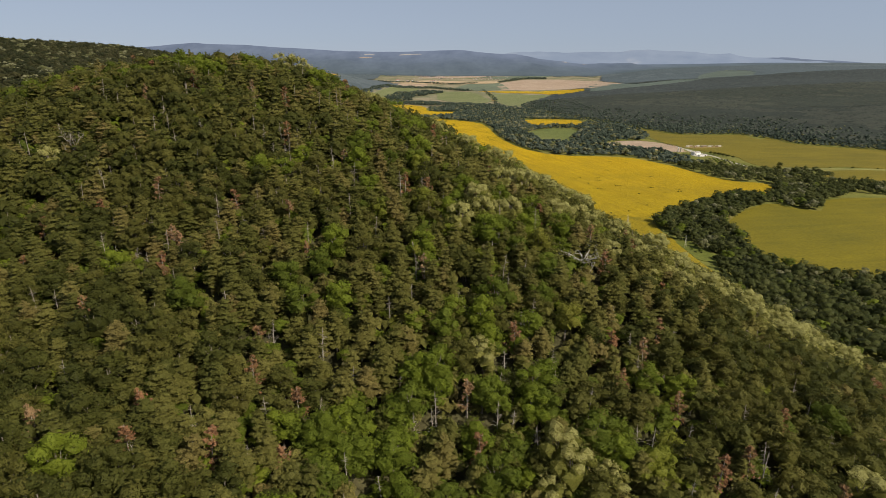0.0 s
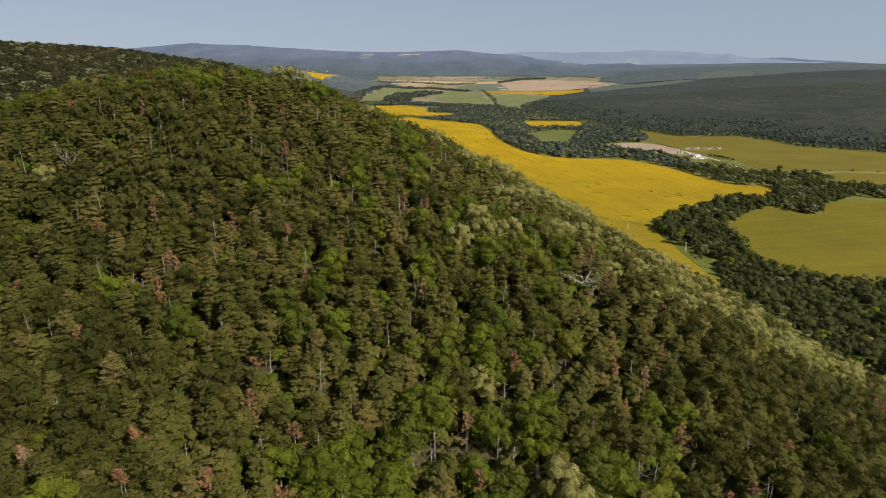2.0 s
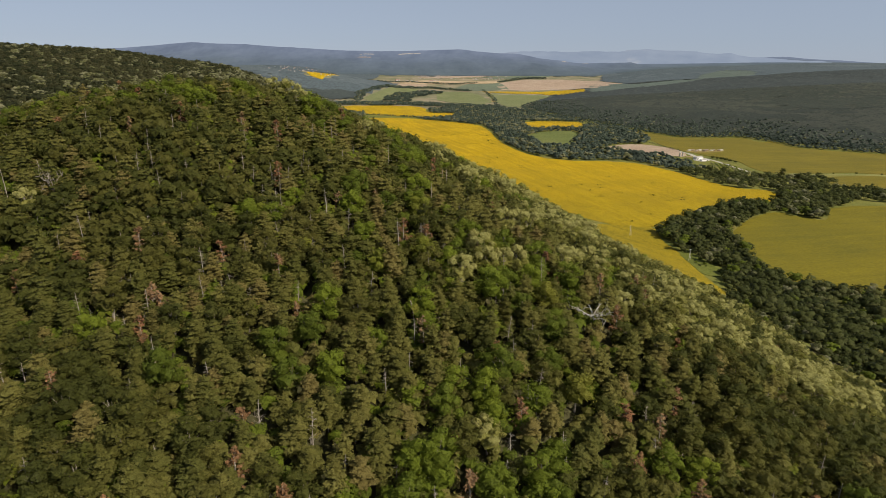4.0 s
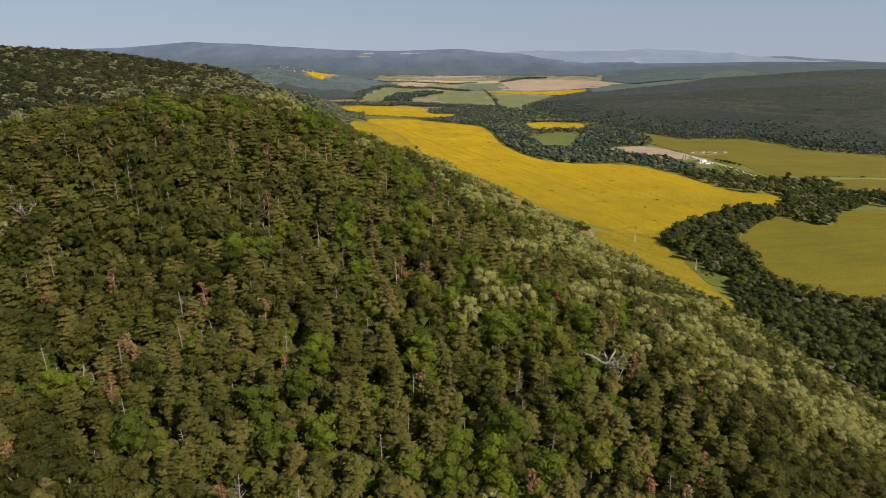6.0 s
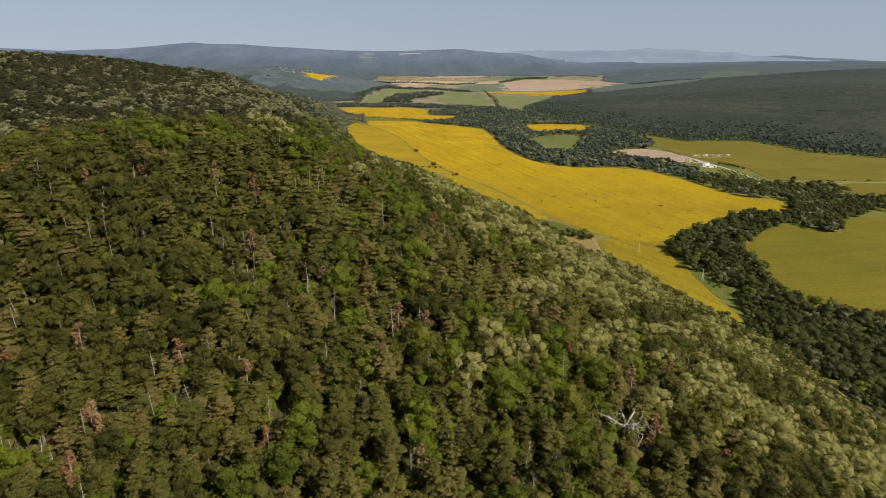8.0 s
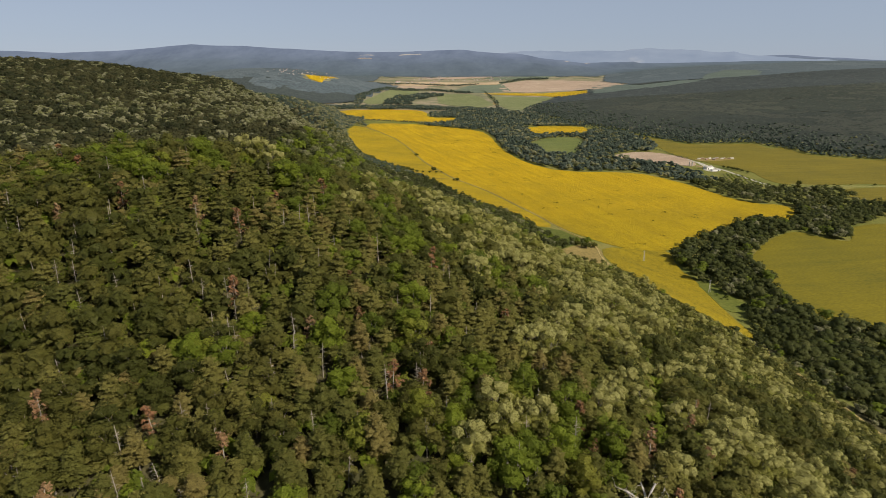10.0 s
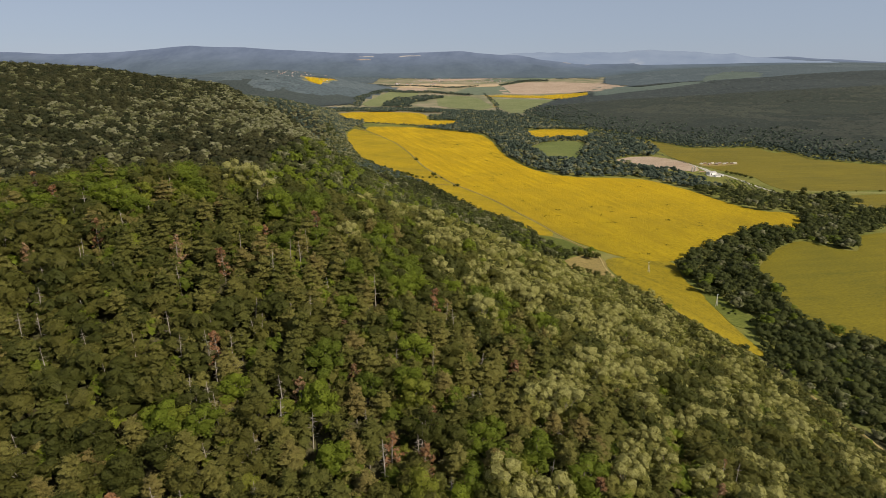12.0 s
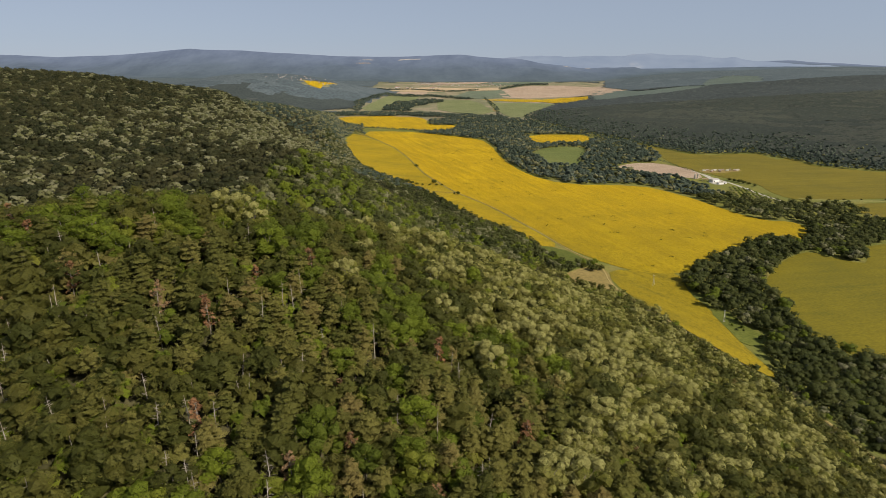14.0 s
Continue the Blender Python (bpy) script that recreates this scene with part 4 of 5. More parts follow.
for i in np.nonzero(single)[0]:
    k, n = int(kind[i]), int(variant[i])
    m = Matrix.LocRotScale((x[i], y[i], z[i]), Euler((0, 0, turn[i])), None)
    if (k, n) not in stock:
        (wood, wm), (crown, cm) = NEAR[k][n]
        stock[k, n] = tree_thing(NAMES[k][0], (wood, crown), MATS[wm], MATS[cm], NAMES[k][1], "trees of the near hill")
        tree = stock[k, n]
        tree.matrix_basis = m
    else:
        tree = copy_thing(stock[k, n], m)
    tree.scale = (size[i], size[i], size[i] * squash[i])
for level, zone, text in ((NEAR, (rank < 110) & ~single, "mixed pines and broadleaf trees of the near hillside"), (MID, (rank >= 110) & ~single, "mixed green and silvery trees on the crest and flank")):
    flat = [pieces for some in level for pieces in some]
    forest("hillside_trees", flat, x[zone], y[zone], z[zone], turn[zone], size[zone], squash[zone], (kind * 4 + variant)[zone], tint[zone], MATS, text, smooth=False)
ux, uy = scattered(-150, 130, 48, 240, 3.3, 0.5, 0.2)
keep = (ux > -0.82 * (uy + 20) - 10) & (ux < 0.85 * (uy + 20)) & (height(ux, uy) > 12)
ux, uy = ux[keep], uy[keep]
n = len(ux)
SHRUBS = [[(broadleaf(950 + n, 6.4, 6.6, 2, 8, 1.2, 0, 0.05, lobe=0.3, heart=0.8, cap=10)[1], m)] for m in (1, 2) for n in range(4)]
forest("undergrowth", SHRUBS, ux, uy, height(ux, uy) - 0.3, rng.uniform(0, 6.283, n), rng.uniform(0.6, 0.98, n), rng.uniform(0.8, 1.1, n), rng.integers(0, 8, n),
       rng.uniform(0, 0.9, n), MATS, "low green shrubs between the trees of the hillside", "shrubs")
bare = tree_thing("dead_tree", (gnarled(9)[0], Geo().done()), BARK_PALE, LEAF_SILVER, "tall bare dead tree with bleached spreading limbs")
bare.matrix_basis = Matrix.LocRotScale((-116, 171, float(height(-116, 171))), None, (0.85, 0.85, 1.75))
old = tree_thing("dead_tree", gnarled(5), BARK_WHITE, LEAF_SILVER, "broad gnarled dead tree with bleached crooked limbs")
old.matrix_basis = Matrix.LocRotScale((36, 138, float(height(36, 138))), None, (1.5, 1.5, 1.45))


def woods(name, x, y, mixes, level, lo, hi, label, squash_to=(0.85, 1.15), sink=0.2):
    """Far trees joined into one: mixes gives the share of each kind."""
    n = len(x)
    kind = rng.choice(list(mixes), n, p=np.array(list(mixes.values())) / sum(mixes.values()))
    size = rng.uniform(lo, hi, n)
    tint = np.clip(0.5 + 0.35 * wobble(x, y, 70, 5.0) + rng.normal(0, 0.17, n), 0, 0.99)
    flat = [pieces for some in level for pieces in some]
    return forest(name, flat, x, y, height(x, y) - sink, rng.uniform(0, 6.283, n), size, rng.uniform(*squash_to, n), kind * 4 + rng.integers(0, 4, n), tint, MATS, label, smooth=True)


# the long hill behind
x, y = scattered(-900, 220, 240, 1900, 7.4)
limit = np.where(y < 660, np.interp(y, [p[1] for p in TRACK[:5:-1]], [p[0] for p in TRACK[:5:-1]]) - 4, hill_foot(y) - 2) + 3 * wobble(x, y, 11)
keep = ~on_near_hill(x, y) & (x < limit) & (x > -0.80 * y - 60) & in_no_field(x, y) & ((y < 980) | (x > hill_foot(y) - 330)) & ((y > 360) | (x > -260))
x, y = x[keep], y[keep]
right = np.clip((x + 360) / 160, 0, 1) * np.clip((y - 470) / 80, 0, 1)
pale = 0.55 * wobble(x, y, 60, 2.0) + 0.5 * wobble(x, y, 25, 4.0) + rng.normal(0, 0.8, len(x)) + 1.35 * right + 0.7 * np.clip((y - 850) / 250, 0, 1) - 0.68 - 0.5 * np.clip((-x - 330) / 100, 0, 1) > 0
pale &= ~((height(x, y) < 60) & (y > 600) & (x > -170))
gully = (x > -120 + 12 * wobble(x, y, 30)) & (y < 800)
slope = gully & (x > 20) & (y < 620)
for zone, shares, kinds, lo, hi, name, text in (
        (gully & ~slope, {DARK: 0.5, GREEN: 0.34, SILVER: 0.16}, WOOD, 0.8, 1.6, "mixed_wood", "green mixed wood in the gully below the long hill"),
        (slope, {SILVER: 0.34, DARK: 0.54, GREEN: 0.12}, MID, 0.7, 1.15, "linden_wood", "silvery linden wood on the lower flank above the fields"),
        (~gully & pale & (y < 1000), {SILVER: 0.8, DARK: 0.2}, DOME, 0.85, 1.35, "linden_wood", "silvery linden wood on the long hill"),
        (~gully & ~pale & (y < 1000), {DARK: 0.9, SILVER: 0.1}, DOME, 0.9, 1.5, "oak_wood", "dark green oak wood on the long hill"),
        (~gully & pale & (y >= 1000), {SILVER: 0.8, DARK: 0.2}, FAR, 1.15, 1.7, "linden_wood", "silvery linden wood at the far end of the long hill"),
        (~gully & ~pale & (y >= 1000), {DARK: 0.9, SILVER: 0.1}, FAR, 1.15, 1.7, "oak_wood", "dark green oak wood at the far end of the long hill")):
    woods(name, x[zone], y[zone], shares, kinds, lo, hi, text, squash_to=(0.7, 1.0))

# woods along the stream
LOOP_WOOD = [(226, 575), (228, 610), (252, 644), (300, 692), (342, 728), (398, 766), (420, 757), (434, 752), (462, 797), (485, 805), (570, 778), (506, 740), (482, 730), (474, 708), (464, 689), (450, 672), (430, 692), (418, 713), (392, 702), (352, 665), (325, 620), (312, 600), (314, 560), (306, 505), (310, 480), (325, 466), (350, 454), (560, 400), (560, 180), (300, 180), (250, 300), (222, 390), (226, 440), (226, 480), (228, 540)]
STREAM_WOOD = [(-8, 1885), (31, 2075), (-80, 2100), (-75, 2250), (60, 2380), (240, 2330), (275, 2200), (408, 1845), (402, 1836), (225, 1830), (212, 1592), (296, 1610), (368, 1640), (408, 1735), (470, 1690), (500, 1540), (480, 1400), (450, 1330), (392, 1325), (330, 1262), (392, 1190), (425, 1140), (440, 1080), (455, 1000), (490, 945), (560, 945), (600, 930), (600, 850), (760, 800), (700, 735), (560, 780), (484, 722), (450, 668), (434, 752), (462, 797), (476, 818), (470, 848), (436, 850), (415, 900), (384, 1025), (338, 1092), (205, 1090), (150, 1190), (120, 1350), (110, 1569), (90, 1705), (-10, 1755), (-120, 1860)]
ORCHARD = [(478, 1066), (508, 1062), (524, 965), (500, 958), (462, 1000)]
x, y = scattered(230, 620, 180, 830, 7.4, 0.6)
keep = inside(x, y, LOOP_WOOD) & (height(x, y) < 22) & ~inside(x, y, LOOP) & in_no_field(x, y)
woods("stream_wood", x[keep], y[keep], {DARK: 0.87, GREEN: 0.05, SILVER: 0.08}, WOOD, 1.0, 2.2, "dark green wood of broad trees along the stream", squash_to=(0.6, 0.9))
line = np.array([(224, 420), (222, 385), (232, 350), (248, 318), (268, 275), (290, 230)], float)
x, y = scattered(195, 320, 200, 440, 5.5, 0.6)
keep = (edge_distance(x, y, line, False) < 20) & in_no_field(x, y) & (edge_distance(x, y, np.array(TRACK[-7:], float), False) > 3.5)
woods("scrub", x[keep], y[keep], {DARK: 0.72, GREEN: 0.1, SILVER: 0.18}, WOOD, 0.4, 1.1, "tangled green scrub between the hill and the stream wood", squash_to=(0.6, 0.9))
x, y = scattered(-130, 800, 720, 2400, 10.0, 0.62)
keep = inside(x, y, STREAM_WOOD) & ~inside(x, y, CLEAR) & ~inside(x, y, ORCHARD) & in_no_field(x, y)
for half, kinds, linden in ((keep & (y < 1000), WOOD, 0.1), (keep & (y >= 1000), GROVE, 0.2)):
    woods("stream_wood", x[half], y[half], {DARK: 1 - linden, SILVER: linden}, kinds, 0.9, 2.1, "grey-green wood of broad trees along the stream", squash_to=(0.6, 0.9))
x, y = scattered(220, 262, 470, 556, 6.0, 0.6)
keep = inside(x, y, GLADE) & (x > 232 + 6 * wobble(x, y, 12)) & (rng.uniform(0, 1, len(x)) < 0.45)
woods("bushes", x[keep], y[keep], {DARK: 0.6, GREEN: 0.4}, WOOD, 0.3, 0.7, "low green bushes in the glade beside the stream wood", squash_to=(0.6, 0.9))
x, y = scattered(180, 420, 1260, 1840, 13.0, 0.6)
keep = ((edge_distance(x, y, CLEAR) < 11) & (y > 1330) | (y > 1580) & (y < 1640) & (x > 215) & (x < 360)) & (rng.uniform(0, 1, len(x)) < 0.5)
woods("bushes", x[keep], y[keep], {DARK: 0.8, SILVER: 0.2}, GROVE, 0.5, 1.1, "scattered bushes round a meadow enclosed by woods", squash_to=(0.6, 0.9))
x, y = scattered(455, 545, 950, 1080, 8.0, 0.12, 0.2)
keep = inside(x, y, ORCHARD)
woods("orchard", x[keep], y[keep], {GREEN: 0.5, SILVER: 0.5}, FAR, 0.5, 0.7, "rows of small orchard trees beside the gravel road")
# wood strip at the foot of the long hill
x, y = scattered(-300, 170, 640, 1500, 7.0)
foot_x = hill_foot(y)
keep = (x > foot_x - 75) & (x < foot_x + 1 - 6 * wobble(x, y, 40)) & in_no_field(x, y) & (y > 655)
woods("foot_wood", x[keep], y[keep], {DARK: 0.92, SILVER: 0.08}, WOOD, 0.9, 1.5, "dark green wood at the foot of the hill")
# hedge and woods beyond the fields
for line, gap, lo, hi, spread, text in (
        ([(-310, 1990), (-150, 1925), (-20, 1870)], 9, 0.7, 1.2, 8, "hedge of dark bushes between two sunflower fields"),
        ([(455, 1420), (470, 1330), (480, 1260), (486, 1226)], 6, 0.25, 0.45, 5, "thin dark hedge between the ploughed field and the sunflowers"),
        ([(-560, 2400), (-380, 2470), (-180, 2470), (-60, 2440), (40, 2400), (150, 2360)], 10, 1.3, 2.0, 62, "dark wood beyond the sunflower field"),
        ([(-240, 2650), (-215, 2820), (-150, 2920), (-95, 2980)], 11, 1.4, 2.2, 60, "dark clump of wood among the meadows"),
        ([(-330, 3130), (-120, 3230), (-10, 3170), (90, 3120)], 12, 1.2, 2.0, 26, "distant hedgerow"),
        ([(-420, 3440), (-250, 3560), (0, 3470), (160, 3560)], 12, 1.2, 1.8, 14, "distant hedgerow"),
        ([(300, 3620), (440, 3800), (600, 3850)], 12, 1.2, 1.8, 16, "distant hedgerow"),
        ([(420, 3820), (560, 3880)], 12, 1.2, 2.0, 22, "distant hedgerow"),
        ([(-410, 2600), (-425, 2780), (-345, 3080), (-190, 3175)], 10, 1.0, 1.7, 20, "distant hedgerow"),
        ([(190, 2470), (205, 2740), (170, 3200)], 14, 0.8, 1.4, 8, "distant trees along a road")):
    line = np.array(line, float)
    lx, ly = scattered(line[:, 0].min() - 60, line[:, 0].max() + 60, line[:, 1].min() - 60, line[:, 1].max() + 60, gap)
    near = edge_distance(lx, ly, line, False) < spread * (1 + 0.5 * wobble(lx, ly, 45))
    near &= in_no_field(lx, ly) & ~inside(lx, ly, WEST) & ~inside(lx, ly, LOOP)
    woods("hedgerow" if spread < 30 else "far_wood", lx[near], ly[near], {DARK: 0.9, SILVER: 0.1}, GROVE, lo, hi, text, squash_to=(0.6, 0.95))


line = np.array([(-325, 1760), (-370, 1980), (-460, 2200), (-560, 2420)], float)
x, y = scattered(-720, -240, 1650, 2480, 9.5)
keep = (edge_distance(x, y, line, False) < 75) & in_no_field(x, y) & ~inside(x, y, WEST)
woods("linden_wood", x[keep], y[keep], {SILVER: 0.6, DARK: 0.4}, FAR, 1.1, 1.7, "silvery linden wood at the far end of the long hill")


# wooded plateau: clumps that grow with distance
def clump_kinds():
    out = []
    for n in range(4):
        r = np.random.default_rng(40 + n)
        g = Geo()
        g.add(ICO_V * (7.5, 7.5, 2.2) * r.uniform(0.7, 1.2, (12, 1)) - (0, 0, 1.2), ICO_F[15:])
        out.append([(g.done(), 0)])
    return out


CLUMPS = clump_kinds()


def far_woods(name, x, y, grow, label, mat, lift=3.1):
    n = len(x)
    tint = np.clip(0.5 + 0.35 * wobble(x, y, 180, 5.0) + 0.2 * wobble(x, y, 40, 2.0) + rng.normal(0, 0.15, n), 0, 0.99)
    return forest(name, CLUMPS, x, y, height(x, y) + lift, rng.uniform(0, 6.283, n), grow * rng.choice((0.55, 0.75, 1.0, 1.3), n) * rng.uniform(0.85, 1.15, n), rng.uniform(0.45, 0.95, n) * np.clip(1.25 / grow, 0.5, 1.2), rng.integers(0, 4, n), tint, [mat], label, smooth=True)


def canopy(name, xs, ys, wanted, lift, mat, label):
    """The closed roof of a far forest: a rolling sheet above the ground, cut to where the forest stands."""
    gx, gy = np.meshgrid(xs, ys)
    gx, gy = gx + rng.uniform(-6, 6, gx.shape), gy + rng.uniform(-6, 6, gy.shape)
    gz = height(gx, gy) + lift + rng.normal(0, 0.5, gx.shape)
    w = len(xs)
    i = (np.arange(len(ys) - 1)[:, None] * w + np.arange(w - 1)).ravel()
    px, py = gx.ravel(), gy.ravel()
    corners = np.stack([i, i + 1, i + w, i + w + 1], 1)
    i = i[wanted(px[corners], py[corners]).all(1)]
    tris = np.concatenate([np.stack([i, i + 1, i + w + 1], 1), np.stack([i, i + w + 1, i + w], 1)])
    used, back = np.unique(tris, return_inverse=True)
    verts = np.stack([px, py, gz.ravel()], 1)[used]
    tint = np.clip(0.5 + 0.35 * wobble(verts[:, 0], verts[:, 1], 180, 5.0) + 0.2 * wobble(verts[:, 0], verts[:, 1], 40, 2.0), 0, 0.99)
    return tagged(raw_mesh(name, verts, back.reshape(-1, 3), [mat], tint=tint, smooth=True), label, "forest", kind="stuff")


def on_plateau(x, y):
    return inside(x, y, RIGHT_FOOT) & (x < 0.86 * y + 90) & ~in_far_fields(x, y)


for y0, y1, gap, grow in ((900, 1800, 7.5, 0.95), (1800, 2500, 10.5, 1.3), (2500, 3150, 15.5, 1.9), (3150, 4060, 19.5, 2.4)):
    # each farther band gets foliage with more haze painted in
    mat = {900: LEAF_FAR, 1800: LEAF_FAR, 2500: LEAF_FAR_OLIVE}.get(y0, LEAF_HAZED)
    x, y = scattered(270, 3700, y0 - 120, min(y1 + 120, 4060), gap, 0.7)
    band = y + 120 * wobble(x, y, 300)
    keep = on_plateau(x, y) & (band >= y0 - (y0 < 1000) * 200) & (band < y1)
    to_edge = edge_distance(x, y, RIGHT_FOOT)
    rim = keep & (to_edge < 190 * rng.uniform(0.1, 1, len(x)) ** 1.5 + 40 + 30 * wobble(x, y, 70)) | (to_edge < 13) & (band < y1) & (band >= y0 - (y0 < 1000) * 200) & ~inside(x, y, EAST) & ~inside(x, y, EAST_LOW) & ~in_far_fields(x, y)
    rim &= (x < 1500) & (y < 2600)
    inner = keep & ~rim
    if mat is not LEAF_HAZED:
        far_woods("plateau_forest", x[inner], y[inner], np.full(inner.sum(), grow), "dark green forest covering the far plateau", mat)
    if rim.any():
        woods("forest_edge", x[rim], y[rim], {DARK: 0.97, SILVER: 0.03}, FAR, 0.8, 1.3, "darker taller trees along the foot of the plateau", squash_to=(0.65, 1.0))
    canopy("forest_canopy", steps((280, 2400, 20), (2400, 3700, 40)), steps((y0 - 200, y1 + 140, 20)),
           lambda a, b: on_plateau(a, b) & (b + 120 * wobble(a, b, 300) >= y0 - (y0 < 1000) * 200 - 25) & (b + 120 * wobble(a, b, 300) < y1 + 25) & (b < 4075) & (edge_distance(a, b, RIGHT_FOOT) > 20), 1.6 if mat is LEAF_HAZED else 3.6, mat, "closed green canopy of the plateau forest")


def on_far_hill(x, y):
    return ~in_far_fields(x, y) & (height(x, y) > 8.5 + 0.00245 * np.maximum(np.minimum(np.hypot(x, y), 4350) - 2400, 0) ** 1.4) & (x > -0.85 * y - 90)


def nearer(x, y):
    return y + 130 * wobble(x, y, 160, 2.0) + 60 * wobble(x, y, 60, 5.0) < 2790


canopy("forest_canopy", steps((-2300, -300, 25)), steps((2460, 4060, 25)), on_far_hill, 1.5, LEAF_HAZED, "closed green canopy on a distant hill")
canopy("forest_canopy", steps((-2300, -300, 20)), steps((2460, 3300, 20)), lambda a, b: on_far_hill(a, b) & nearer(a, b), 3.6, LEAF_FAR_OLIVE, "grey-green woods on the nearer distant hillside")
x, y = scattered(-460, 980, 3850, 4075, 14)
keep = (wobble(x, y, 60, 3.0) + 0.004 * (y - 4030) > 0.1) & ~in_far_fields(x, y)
far_woods("far_forest", x[keep], y[keep], np.full(keep.sum(), 1.5), "dark groves among the distant fields", LEAF_HAZED, 1.5)
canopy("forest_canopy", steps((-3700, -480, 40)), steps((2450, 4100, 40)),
       lambda a, b: ~in_far_fields(a, b) & (height(a, b) <= 10 + 0.00245 * np.maximum(np.minimum(np.hypot(a, b), 4350) - 2400, 0) ** 1.4) & (a > -0.85 * b - 90), 2.6, LEAF_HAZED, "closed green canopy in the distant valley")


# ---- farm, poles, bushes ----
def box(bm, lo, hi):
    vs = [bm.verts.new((hi[0] if k & 1 else lo[0], hi[1] if k & 2 else lo[1], hi[2] if k & 4 else lo[2])) for k in range(8)]
    for f in ((0, 2, 3, 1), (4, 5, 7, 6), (0, 1, 5, 4), (2, 6, 7, 3), (1, 3, 7, 5), (0, 4, 6, 2)):
        bm.faces.new([vs[i] for i in f])


def gable(bm, x0, x1, y0, y1, z, rise, over=0.4, thick=0.18):
    """A pitched roof with its ridge along x."""
    ym = (y0 + y1) / 2
    pts = [(y0 - over, z - over * rise / (ym - y0)), (ym, z + rise), (y1 + over, z - over * rise / (ym - y0))]
    ring = [[bm.verts.new((x, y, zz)) for y, zz in pts] + [bm.verts.new((x, y, zz - thick)) for y, zz in reversed(pts)] for x in (x0 - over, x1 + over)]
    for k in range(6):
        bm.faces.new([ring[0][k], ring[0][(k + 1) % 6], ring[1][(k + 1) % 6], ring[1][k]])
    bm.faces.new(ring[0][::-1])
    bm.faces.new(ring[1])


def piece(name, bm, mat, parent, label="", soft=0.0):
    bmesh.ops.recalc_face_normals(bm, faces=bm.faces[:])
    if soft:
        bmesh.ops.bevel(bm, geom=bm.edges[:], offset=soft, segments=1, affect="EDGES")
    me = bpy.data.meshes.new(name)
    bm.to_mesh(me)
    bm.free()
    me.materials.append(mat)
    ob = new(name, me)
    ob.parent = parent
    return tagged(ob, label)


def boxes(name, spans, mat, parent, label="", soft=0.0):
    bm = bmesh.new()
    for lo, hi in spans:
        box(bm, lo, hi)
    return piece(name, bm, mat, parent, label, soft)


def stand(ob, x, y, turn=0.0, sink=0.1):
    ob.matrix_basis = Matrix.LocRotScale((x, y, float(height(x, y)) - sink), Euler((0, 0, radians(turn))), None)
    return ob


def barn(label, long, deep, tall, rise, roof_mat, doors):
    root = tagged(new("barn"), label, "building")
    x, y = long / 2, deep / 2
    t = 0.3
    wall = bmesh.new()
    box(wall, (-x, y - t, 0), (x, y, tall))
    box(wall, (-x, -y + t, 0), (-x + t, y - t, tall))
    box(wall, (x - t, -y + t, 0), (x, y - t, tall))
    edge = -x
    for a, b in doors:
        box(wall, (edge, -y, 0), (a, -y + t, tall))
        box(wall, (a, -y, tall * 0.72), (b, -y + t, tall))
        edge = b
    box(wall, (edge, -y, 0), (x, -y + t, tall))
    for s in (-1, 1):
        a = [wall.verts.new((s * (x - q), yy, zz)) for q in (0, t) for yy, zz in ((-y, tall), (y, tall), (0, tall + rise))]
        wall.faces.new(a[:3])
        wall.faces.new(a[3:][::-1])
    piece("wall", wall, WHITE_WALL, root)
    roof = bmesh.new()
    gable(roof, -x, x, -y, y, tall + 0.05, rise)
    piece("roof", roof, roof_mat, root)
    # near-black panels stand in for the shade inside the open doorways
    for a, b in doors:
        boxes("door", [((a + 0.05, -y + 0.08, 0.02), (b - 0.05, -y + 0.2, tall * 0.72))], DARK_GAP, root, "dark panel painted as the shade in an open doorway")
    return root


draped("farmyard", [(488, 1196), (497, 1190), (498, 1130), (492, 1092), (474, 1092), (468, 1112), (486, 1140)], GRAVEL, 0.3, 12, "pale gravel farmyard", "yard")
stand(barn("whitewashed farm shed with a grey sheet roof and a dark doorway", 17, 9, 4.6, 1.6, SHEET_ROOF, [(-6.5, -3.2)]), 482, 1118, 28)
stand(barn("low long whitewashed outbuilding with a pale roof", 18, 5, 2.8, 0.8, SHEET_ROOF, [(3, 6)]), 488, 1100, 20)
shed = tagged(new("lean_to"), "dark open lean-to of rusty sheets beside the farm shed", "shed")
boxes("roof", [((-5, -4, 4.2), (5, 4, 4.45))], RUSTY, shed)
for a, b in ((-4.7, -3.7), (4.7, -3.7), (-4.7, 3.7), (4.7, 3.7)):
    boxes("post", [((a - 0.12, b - 0.12, -0.2), (a + 0.12, b + 0.12, 4.2))], POLE_WOOD, shed)
stand(shed, 468, 1124, -18)
silo = tagged(new("silo"), "slim pale steel silo at the edge of the farmyard", "silo")
for name, r0, r1, z0, z1 in (("body", 1.3, 1.3, 0, 8.5), ("cap", 1.4, 0.2, 8.5, 9.8)):
    g = Geo()
    tube(g, [(0, 0, z0), (0, 0, z1)], [r0, r1], 14)
    tube(g, [(0, 0, z1 - 0.02), (0, 0, z1)], [r1, 0.01], 14)
    part(name, g.done(), GRAVEL if name == "body" else STEEL, silo)
stand(silo, 458, 1146)
copy_thing(silo, Matrix.Translation((464, 1148, float(height(464, 1148)))))


